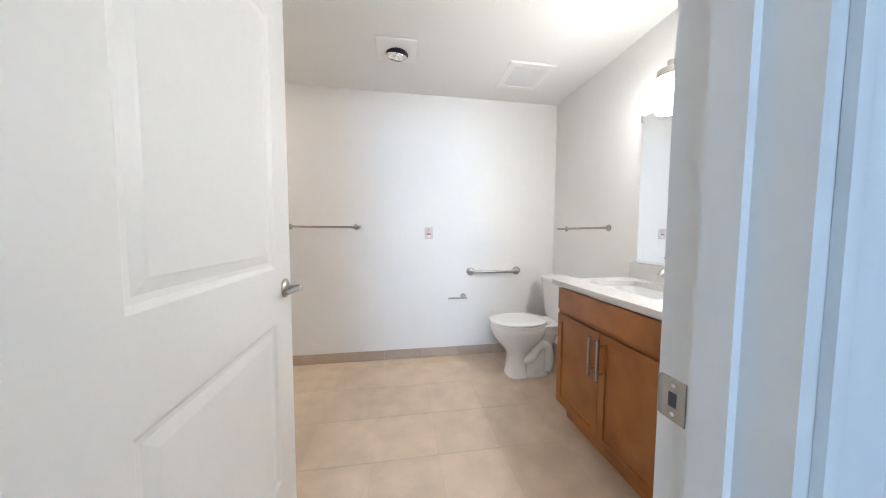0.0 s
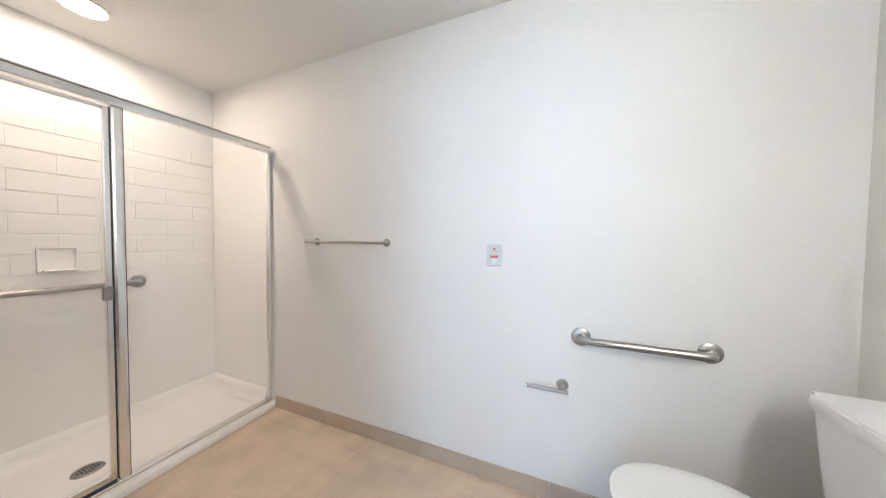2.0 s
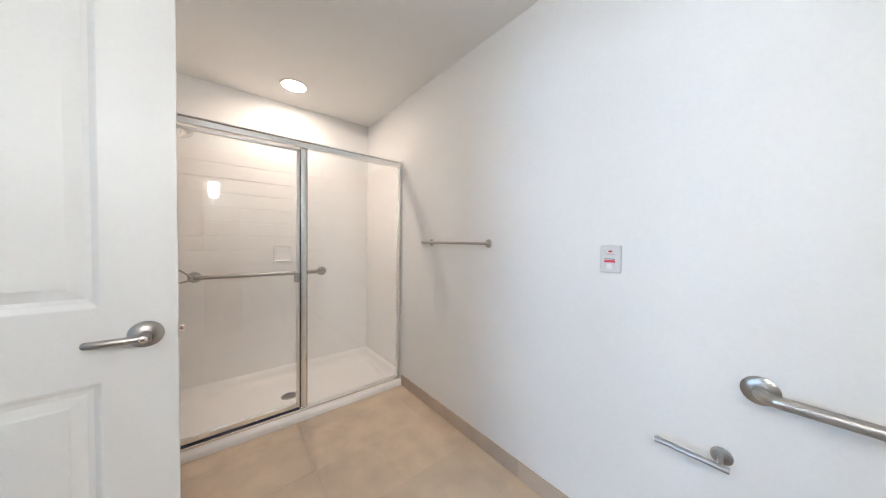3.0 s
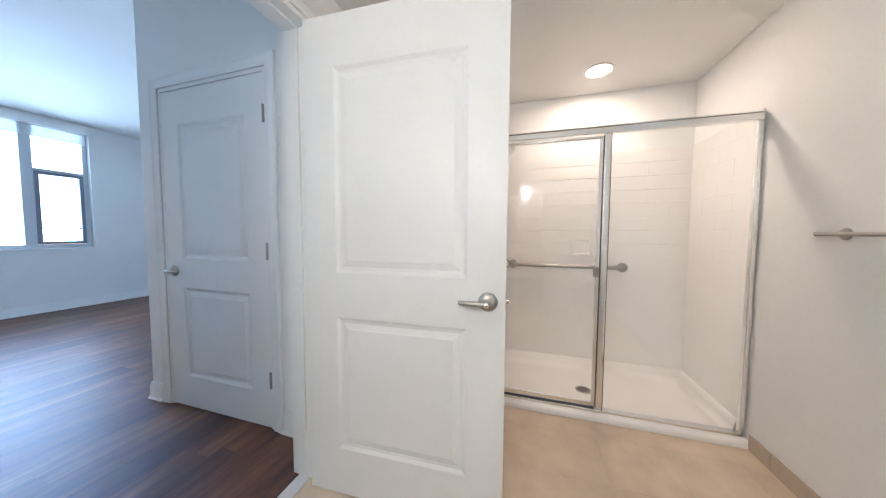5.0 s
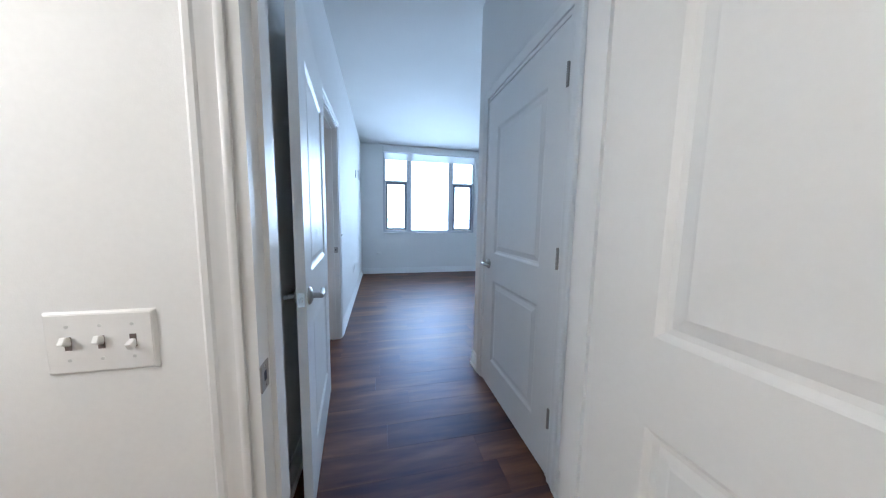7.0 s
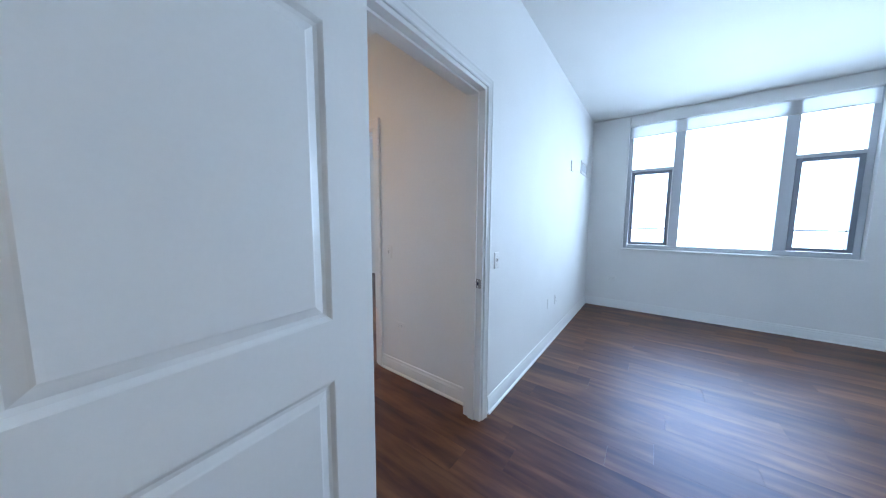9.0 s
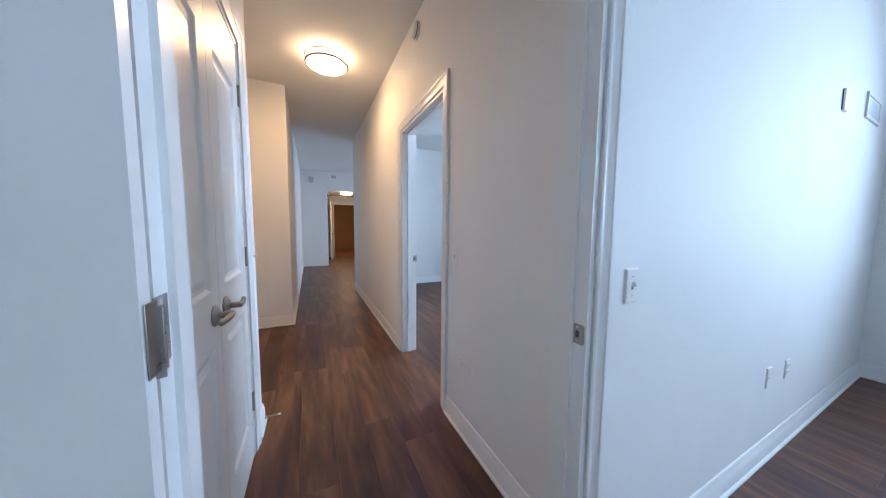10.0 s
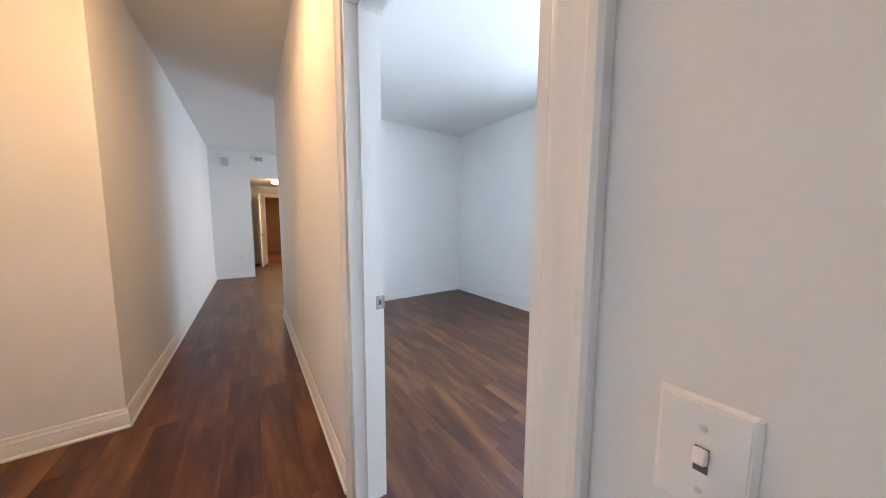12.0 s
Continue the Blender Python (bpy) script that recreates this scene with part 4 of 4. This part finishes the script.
al = thing("call_station", pose(1.278, 3.0, 1.147, 0, 0, 180), "white emergency call station with red label", "alarm")
bm = box(-0.037, 0.037, 0.0005, 0.014, -0.053, 0.053, 0.004, 2)
part("housing", bm, ALARMP, al)
part("logo", lathe([(0, 0), (0.005, 0), (0.005, 0.0005), (0, 0.0006)], 16, m=Matrix.Translation((-0.0, 0.014, 0.030)) @ Euler((radians(-90), 0, 0)).to_matrix().to_4x4() @ Matrix.Diagonal((1.5, 0.8, 1, 1))), RED, al)
part("indicator_light", lathe([(0, 0), (0.0018, 0), (0.0014, 0.001), (0, 0.0012)], 12, m=Matrix.Translation((0.020, 0.014, 0.032)) @ Euler((radians(-90), 0, 0)).to_matrix().to_4x4()), INK, al)
part("text_line", box(-0.016, 0.018, 0.0138, 0.0145, 0.0185, 0.0200), RED, al)
part("text_line", box(-0.018, 0.020, 0.0138, 0.0145, -0.001, 0.0015), INK, al)
part("red_band", box(-0.018, 0.020, 0.0138, 0.0146, -0.013, -0.004), RED, al)
part("pull_recess", box(-0.012, 0.012, 0.0138, 0.0144, -0.040, -0.016, 0.0), FABRIC, al)
part("pull_tab", box(-0.010, 0.010, 0.0140, 0.019, -0.036, -0.018, 0.001, 1), PLASTIC, al)

vent = thing("exhaust_vent", pose(1.972, 2.59, BTOP), "square white exhaust fan cover on the ceiling", "vent")
bm = box(-0.178, 0.178, -0.178, 0.178, -0.011, -0.0005)
bot = [f for f in bm.faces if f.normal.z < -0.9]
for v in bot[0].verts:
    v.co.x *= 0.95
    v.co.y *= 0.95
bmesh.ops.inset_individual(bm, faces=bot, thickness=0.045, depth=0.0)
bmesh.ops.inset_individual(bm, faces=bot, thickness=0.004, depth=-0.004)
part("cover", bm, PLASTIC, vent)
part("inset_panel", box(-0.118, 0.118, -0.118, 0.118, -0.0098, -0.0072, 0.001, 1), FABRIC, vent, "greyish inset panel")

eb = thing("heat_lamp", pose(1.004, 2.425, BTOP), "square white ceiling trim with tilted reflector lamp", "light fixture")
part("trim_plate", box(-0.130, 0.130, -0.115, 0.115, -0.012, -0.0005, 0.004, 2), PLASTIC, eb)
mm = Matrix.Translation((0, 0.035, -0.024)) @ Euler((radians(14), radians(4), 0)).to_matrix().to_4x4()
smooth(part("ring", lathe([(0.058, 0.004), (0.070, 0.0), (0.068, -0.006), (0.058, -0.008), (0.055, -0.004), (0.055, 0.004)], 36, m=mm), CHROME, eb), 40)
part("dark_gap_ring", lathe([(0, -0.0125), (0.074, -0.0125), (0.074, -0.0135), (0, -0.0135)], 36, m=Matrix.Translation((0.004, 0.037, 0))), INK, eb)
ref = smooth(part("reflector", lathe([(0, 0.008), (0.02, 0.006), (0.045, -0.001), (0.056, -0.006)], 36, m=mm @ Matrix.Translation((0, 0, -0.001))), CHROME, eb), 20)
for k in range(10):
    a = 2 * math.pi * k / 10
    r0, r1 = 0.018, 0.052
    part("facet", tube([(r0 * math.cos(a), r0 * math.sin(a), 0.0035), (r1 * math.cos(a), r1 * math.sin(a), -0.0065)], [0.003, 0.007], 8, bm=bmesh.new()), CHROME, ref).matrix_basis = mm

# ---- bathroom: shower ----
sh = thing("shower_tray", Matrix(), "low white acrylic shower base with a rounded front curb", "shower base")
SX, SYA, SYB = -0.998, 1.478, 2.998
bm = bmesh.new()
prof = [(-0.283, 0.001), (-0.285, 0.022), (-0.292, 0.036), (-0.306, 0.044), (-0.355, 0.045), (-0.375, 0.042), (-0.40, 0.034), (-0.46, 0.030), (-0.63, 0.024), (-0.90, 0.034), (-0.945, 0.042), (-0.965, 0.075), (-0.972, 0.11), (SX, 0.12)]
ra = [bm.verts.new((x, SYA, z)) for x, z in prof]
rb = [bm.verts.new((x, SYB, z)) for x, z in prof]
for k in range(len(prof) - 1):
    bm.faces.new((ra[k], ra[k + 1], rb[k + 1], rb[k]))
bmesh.ops.recalc_face_normals(bm, faces=bm.faces)
smooth(part("pan", bm, ACRYL, sh), 60)
for y, s in ((SYB, -1), (SYA, 1)):
    bm = bmesh.new()
    pr = [(0.0, 0.12), (0.026, 0.11), (0.033, 0.075), (0.053, 0.042), (0.075, 0.033)]
    ra = [bm.verts.new((SX, y + s * d, z)) for d, z in pr]
    rb = [bm.verts.new((-0.36, y + s * d, z)) for d, z in pr]
    for k in range(4):
        bm.faces.new((ra[k], ra[k + 1], rb[k + 1], rb[k]))
    bmesh.ops.recalc_face_normals(bm, faces=bm.faces)
    smooth(part("cove", bm, ACRYL, sh), 60)
dn = smooth(part("drain", lathe([(0, 0.004), (0.045, 0.004), (0.055, 0.002), (0.057, 0.0), (0.057, -0.004)], 32, m=Matrix.Translation((-0.622, 2.22, 0.026))), NICKEL, sh, "round metal drain grate"))
for i in range(-3, 4):
    for k in range(-3, 4):
        if i * i + k * k < 11 and (i, k) != (0, 0):
            part("drain_hole", box(-0.622 + i * 0.011 - 0.0035, -0.622 + i * 0.011 + 0.0035, 2.22 + k * 0.011 - 0.0035, 2.22 + k * 0.011 + 0.0035, 0.0298, 0.0306), INK, dn)

sur = thing("shower_surround", Matrix(), "glossy off-white shower wall panels with moulded tile pattern", "shower wall")
RZ, RH = 1.005, 0.109
part("back_panel", box(SX, -0.990, SYA, SYB, 0.118, RZ - 0.001, 0.0), ACRYL, sur)
part("end_panel", box(-0.990, -0.335, 2.990, SYB, 0.118, RZ - 0.001, 0.0), ACRYL, sur)
part("end_panel", box(-0.990, -0.335, SYA, 1.486, 0.118, RZ - 0.001, 0.0), ACRYL, sur)
part("back_groove", box(SX, -0.9922, SYA, SYB, RZ - 0.001, RZ + 8 * RH), ACRYL, sur)
part("end_groove", box(-0.990, -0.335, 2.9916, SYB, RZ - 0.001, RZ + 8 * RH), ACRYL, sur)
part("end_groove", box(-0.990, -0.335, SYA, 1.4844, RZ - 0.001, RZ + 8 * RH), ACRYL, sur)
TL, g, gv = 0.305, 0.0034, 0.0002
for r in range(8):
    z0, z1 = RZ + r * RH + g, RZ + (r + 1) * RH - g
    off = (r % 2) * TL / 2
    u = SYA - off
    while u < SYB:
        a, b = max(u, 1.486) + gv, min(u + TL, 2.990) - gv
        u += TL
        if b - a > 0.02:
            part("tile", box(-0.9921, -0.9880, a, b, z0 + 0.0006, z1 - 0.0006, 0.0011, 1), ACRYL, sur)
    u = -0.990 - off
    while u < -0.335:
        a, b = max(u, -0.988) + gv, min(u + TL, -0.335) - gv
        u += TL
        if b - a > 0.02:
            part("tile", box(a, b, 2.9900, 2.9915, z0, z1, 0.0009, 1), ACRYL, sur)
            part("tile", box(a, b, 1.4845, 1.4860, z0, z1, 0.0009, 1), ACRYL, sur)
soap = thing("soap_dish", Matrix(), "moulded white recessed soap dish in the shower wall", "soap dish")
bm = box(-0.989, -0.972, 2.165, 2.305, 1.015, 1.155, 0.0)
f = [f for f in bm.faces if f.normal.x > 0.9]
bmesh.ops.inset_individual(bm, faces=f, thickness=0.012, depth=0.0)
bmesh.ops.inset_individual(bm, faces=f, thickness=0.006, depth=-0.014)
bmesh.ops.bevel(bm, geom=list(bm.edges), offset=0.0025, segments=2, affect="EDGES")
part("recess", bm, ACRYL, soap)
part("ledge", box(-0.984, -0.945, 2.180, 2.290, 1.022, 1.032, 0.004, 2), ACRYL, soap)

enc = thing("shower_enclosure", Matrix(), "chrome-framed glass shower screen with a swing door", "shower screen")
FX = -0.335


def rail(name, x0, x1, y0, y1, z0, z1, parent=enc, material=CHROME, bevel=0.004):
    return part(name, box(x0, x1, y0, y1, z0, z1, bevel, 2), material, parent)


rail("header", FX - 0.022, FX + 0.022, 1.4875, 2.9885, 1.812, 1.850)
rail("header_lip", FX - 0.027, FX + 0.027, 1.4875, 2.9885, 1.8505, 1.858, bevel=0.002)
rail("sill_track", FX - 0.024, FX + 0.020, 1.4875, 2.9885, 0.0455, 0.064)
rail("wall_jamb", FX - 0.016, FX + 0.016, 2.968, 2.9885, 0.0645, 1.8115)
rail("wall_jamb", FX - 0.016, FX + 0.016, 1.4875, 1.508, 0.0645, 1.8115)
rail("post", FX - 0.018, FX + 0.018, 2.232, 2.272, 0.0645, 1.8115, bevel=0.010)
fixed = part("fixed_pane", box(FX - 0.003, FX + 0.003, 2.270, 2.970, 0.0635, 1.813), PANE, enc, "clear glass pane")
dr = part("door_pane", box(FX - 0.003, FX + 0.003, 1.528, 2.212, 0.106, 1.788), PANE, enc, "clear glass door")
for p in (fixed, dr):
    p.visible_shadow = False
rail("door_stile", FX - 0.012, FX + 0.012, 2.208, 2.228, 0.080, 1.802, dr, CHROME, 0.003)
rail("door_stile", FX - 0.012, FX + 0.012, 1.512, 1.532, 0.080, 1.802, dr, CHROME, 0.003)
rail("door_rail", FX - 0.012, FX + 0.012, 1.5325, 2.2075, 0.080, 0.109, dr, CHROME, 0.003)
rail("door_rail", FX - 0.012, FX + 0.012, 1.5325, 2.2075, 1.785, 1.802, dr, CHROME, 0.003)
rail("door_gasket", FX - 0.004, FX + 0.004, 2.2285, 2.2315, 0.076, 1.806, dr, INK, 0.0)
# Dark strip filling the gap between the door's bottom rail and the sill.
rail("door_sweep", FX - 0.006, FX + 0.009, 1.514, 2.2275, 0.0655, 0.0795, dr, INK, 0.0)
rail("pull", FX + 0.0125, FX + 0.040, 2.192, 2.222, 0.928, 0.990, dr, NICKEL, 0.004)
rail("seam_seal", FX - 0.004, FX + 0.004, 2.273, 2.276, 0.0645, 1.8115, enc, INK, 0.0)

grab_bar(pose(-0.9905, 2.548, 0.922, 0, 0, -90), 0.875, 0.016, 0.045, "long brushed stainless grab bar inside the shower", 0.04)
head = thing("showerhead", Matrix(), "chrome shower head on a bent arm", "shower head")
flange(head, (-0.66, 1.4872, 1.90), (-90, 0, 0), 0.028)
smooth(part("arm", tube(bend([(-0.66, 1.492, 1.90), (-0.66, 1.59, 1.922), (-0.66, 1.636, 1.89)], 0.03), 0.009, 14), CHROME, head))
smooth(part("spray_head", lathe([(0.012, 0.0), (0.016, 0.02), (0.036, 0.05), (0.038, 0.062), (0.03, 0.066), (0, 0.066)], 24, m=Matrix.Translation((-0.66, 1.629, 1.896)) @ Euler((radians(-148), 0, 0)).to_matrix().to_4x4()), CHROME, head), 40)
hose = thing("shower_hose", Matrix(), "coiled metal hand-shower hose by the end wall", "shower hose")
smooth(part("hose", tube(bend([(-0.93, 1.4885, 1.02), (-0.925, 1.60, 0.985), (-0.93, 1.672, 0.915), (-0.92, 1.60, 0.893), (-0.915, 1.52, 0.905)], 0.03), 0.006, 12), NICKEL, hose))
smooth(part("outlet_elbow", lathe([(0, 0), (0.024, 0), (0.022, 0.008), (0.011, 0.014), (0.011, 0.03), (0, 0.03)], 24, m=Matrix.Translation((-0.93, 1.4868, 1.02)) @ Euler((radians(-90), 0, 0)).to_matrix().to_4x4()), NICKEL, hose))
sl = thing("recessed_light", pose(-0.645, 2.254, BTOP), "lit round recessed downlight over the shower", "light fixture")
smooth(part("trim_ring", lathe([(0.078, -0.001), (0.098, -0.001), (0.096, -0.006), (0.08, -0.008), (0.078, -0.004)], 40), PLASTIC, sl), 40)
part("lens", lathe([(0, -0.007), (0.05, -0.006), (0.0775, -0.003)], 40), GLOWSHOWER, sl, "glowing round lens")

# ---- bedroom: window ----
room()
def bay_window(name, x0, x1, z0, z1, y, label):
    """A three-bay window seen from inside; y is the inner wall face, frames set back in the opening."""
    w = thing(name, Matrix(), label, "window", kind="structure")
    ya, yb = y - 0.15, y - 0.07
    fr = 0.055
    parts = [(x0, x0 + fr, z0, z1), (x1 - fr, x1, z0, z1), (x0 + fr, x1 - fr, z0, z0 + 0.06), (x0 + fr, x1 - fr, z1 - 0.06, z1)]
    for a, b, c, d in parts:
        part("window_frame", box(a + 0.0006, b - 0.0006, ya, yb, c + 0.0006, d - 0.0006, 0.003, 1), WINFRAME, w)
    m0, m1 = x0 + 0.588, x1 - 0.588
    for c in (m0, m1):
        part("mullion", box(c - 0.055, c + 0.055, ya + 0.004, yb + 0.012, z0 + 0.06, z1 - 0.06, 0.004, 1), WINFRAME, w)
    zt = z0 + 1.16
    for a, b in ((x0 + fr, m0 - 0.055), (m1 + 0.055, x1 - fr)):
        part("transom", box(a, b, ya, yb, zt - 0.02, zt + 0.02, 0.003, 1), WINFRAME, w)
        s = part("sash", box(a + 0.004, a + 0.048, ya + 0.01, yb + 0.016, z0 + 0.066, zt - 0.024, 0.003, 1), WINDARK, w, "dark metal awning sash")
        part("sash_stile", box(b - 0.048, b - 0.004, ya + 0.01, yb + 0.016, z0 + 0.066, zt - 0.024, 0.003, 1), WINDARK, s)
        part("sash_rail", box(a + 0.048, b - 0.048, ya + 0.01, yb + 0.016, z0 + 0.066, z0 + 0.105, 0.003, 1), WINDARK, s)
        part("sash_rail", box(a + 0.048, b - 0.048, ya + 0.01, yb + 0.016, zt - 0.066, zt - 0.024, 0.003, 1), WINDARK, s)
        part("guard_bar", box(a + 0.048, b - 0.048, yb - 0.02, yb - 0.010, z0 + 0.296, z0 + 0.316), WINDARK, s)
        part("operator_handle", box((a + b) / 2 - 0.06, (a + b) / 2 + 0.06, yb + 0.0165, yb + 0.03, z0 + 0.068, z0 + 0.082, 0.003, 1), WINDARK, s)
        for c, d in ((z0 + 0.105, zt - 0.066), (zt + 0.02, z1 - 0.06)):
            e = 0.048 if c < zt else 0.0
            p = part("pane", box(a + e, b - e, y - 0.118, y - 0.112, c, d), PANE, w)
            p.visible_shadow = False
    p = part("pane", box(m0 + 0.055, m1 - 0.055, y - 0.118, y - 0.112, z0 + 0.06, z1 - 0.06), PANE, w)
    p.visible_shadow = False
    part("window_sill", box(x0 - 0.025, x1 + 0.025, y - 0.069, y + 0.022, z0 - 0.024, z0 - 0.0006, 0.004, 2), TRIM, w)
    return w


bay_window("window_bedroom", -1.085, 1.085, 0.945, 2.868, -4.87, "three-bay grey metal window with bright daylight outside")
bay_window("window_second_bedroom", 2.2, 4.4, 0.945, 2.868, -4.43, "three-bay grey metal window of the other bedroom")
shade = thing("roller_shade", Matrix(), "white roller shade drawn almost fully up", "window shade")
part("cassette", box(-1.077, 1.077, -4.937, -4.845, 2.735, 2.866, 0.006, 2), TRIM, shade)
part("fabric", box(-1.065, 1.065, -4.925, -4.922, 2.59, 2.735), CLOTH, shade, "translucent white shade fabric")
part("hem_bar", box(-1.065, 1.065, -4.929, -4.918, 2.575, 2.592, 0.003, 2), TRIM, shade)

th = thing("wall_sensor", pose(1.565, -3.55, 2.018, 0, 0, 90), "small white wall sensor with dark edge", "sensor")
part("housing", box(-0.035, 0.035, 0.0005, 0.014, -0.062, 0.062, 0.003, 2), PLASTIC, th)
part("side_strip", box(0.0351, 0.0362, 0.001, 0.0045, -0.060, 0.060), INK, th, "dark side strip")
gr = thing("wall_grille", pose(1.565, -4.24, 2.092, 0, 0, 90), "white framed wall speaker grille", "grille")
bm = box(-0.19, 0.19, 0.0005, 0.012, -0.085, 0.085)
f = [f for f in bm.faces if f.normal.y > 0.9]
bmesh.ops.inset_individual(bm, faces=f, thickness=0.03, depth=0.0)
bmesh.ops.inset_individual(bm, faces=f, thickness=0.002, depth=-0.006)
part("frame", bm, PLASTIC, gr)
part("mesh_screen", box(-0.155, 0.155, 0.006, 0.0075, -0.052, 0.052), WINFRAME, gr, "grey perforated screen")

# ---- corridor ----
hl = thing("ceiling_light", pose(4.10, -0.846, TOP), "lit round flush ceiling light with double metal ring", "light fixture", "flush ceiling lights")
smooth(part("base", lathe([(0, -0.0005), (0.15, -0.0005), (0.15, -0.02), (0, -0.02)], 40), PLASTIC, hl))
smooth(part("side_glass", lathe([(0.178, -0.0205), (0.180, -0.06), (0.178, -0.078)], 48), GLOWSIDE, hl, "softly glowing side glass"), 50)
smooth(part("diffuser", lathe([(0.178, -0.0785), (0.172, -0.086), (0.13, -0.094), (0, -0.100)], 48), GLOWHALL, hl, "glowing white glass diffuser"), 50)
for z in (-0.022, -0.074):
    smooth(part("ring", lathe([(0.182, z), (0.197, z), (0.199, z - 0.008), (0.197, z - 0.016), (0.182, z - 0.016), (0.182, z)], 48), NICKEL, hl, "brushed nickel ring"), 30)
for k in range(3):
    a = radians(40 + 120 * k)
    part("strut", tube([(0.19 * math.cos(a), 0.19 * math.sin(a), -0.036), (0.19 * math.cos(a), 0.19 * math.sin(a), -0.076)], 0.004, 10), NICKEL, hl)
fl = copy_thing(hl, pose(11.05, -1.80, 2.40))
tagged(fl, "lit round flush ceiling light in the foyer")
ol = copy_thing(hl, pose(14.6, -2.1, 2.60))
tagged(ol, "lit round flush ceiling light in the outer hall")

sd = thing("smoke_detector", pose(3.20, -1.45, 2.765, -90, 0, 0), "round white smoke detector high on the wall", "smoke detector")
smooth(part("base", lathe([(0, 0.0005), (0.062, 0.0005), (0.062, 0.014), (0, 0.014)], 36), PLASTIC, sd), 35)
smooth(part("dome", lathe([(0.056, 0.0145), (0.056, 0.026), (0.048, 0.040), (0.03, 0.046), (0, 0.047)], 36), PLASTIC, sd), 35)
part("sensor_slit", lathe([(0.057, 0.018), (0.0575, 0.018), (0.0575, 0.024), (0.057, 0.024)], 36), INK, sd)


def sprinkler(m, label):
    s = thing("fire_sprinkler", m, label, "sprinkler", "ceiling sprinklers")
    smooth(part("escutcheon", lathe([(0, -0.0005), (0.036, -0.0005), (0.034, -0.006), (0.014, -0.010), (0, -0.010)], 28), PLASTIC, s))
    smooth(part("head", lathe([(0, -0.010), (0.010, -0.010), (0.009, -0.028), (0.005, -0.03), (0.005, -0.042), (0.016, -0.043), (0.016, -0.046), (0, -0.046)], 20), CHROME, s))
    return s


sprinkler(pose(3.22, -0.842, TOP), "small chrome fire sprinkler on the corridor ceiling")
sprinkler(pose(0.62, -0.10, TOP), "small chrome fire sprinkler on the bedroom ceiling")
wp = thing("wall_strobe", pose(10.36, -0.722, 2.612, 0, 0, 90), "small grey alarm strobe on the far wall", "alarm")
part("housing", box(-0.06, 0.06, 0.0005, 0.05, -0.085, 0.085, 0.006, 2), WINFRAME, wp)
wp = thing("wall_speaker", pose(10.36, -1.354, 2.744, 0, 0, 90), "small grey box above the far opening", "alarm")
part("housing", box(-0.07, 0.07, 0.0005, 0.04, -0.04, 0.04, 0.006, 2), WINFRAME, wp)

ds = thing("door_stop", pose(2.98, -0.373, 0.062, 90, 0, 0), "spring door stop on the baseboard with white tip", "door stop")
smooth(part("base", lathe([(0, 0), (0.011, 0), (0.010, 0.006), (0.005, 0.010), (0, 0.010)], 18), NICKEL, ds))
helix = [(0.0055 * math.cos(k * 0.9), 0.0055 * math.sin(k * 0.9), 0.008 + k * 0.00056) for k in range(110)]
smooth(part("spring", tube(helix, 0.0011, 6), NICKEL, ds))
smooth(part("tip", lathe([(0, 0.068), (0.006, 0.068), (0.0065, 0.078), (0.004, 0.084), (0, 0.085)], 16), PLASTIC, ds))

# ---- entry ----
casing("trim_entry", "x", 12.8, -1, -2.40, -1.50, H - 0.03)
jamb("trim_entry_jamb", "x", 12.8, 12.92, -2.40, -1.50, H - 0.03, (12.86, 12.89))
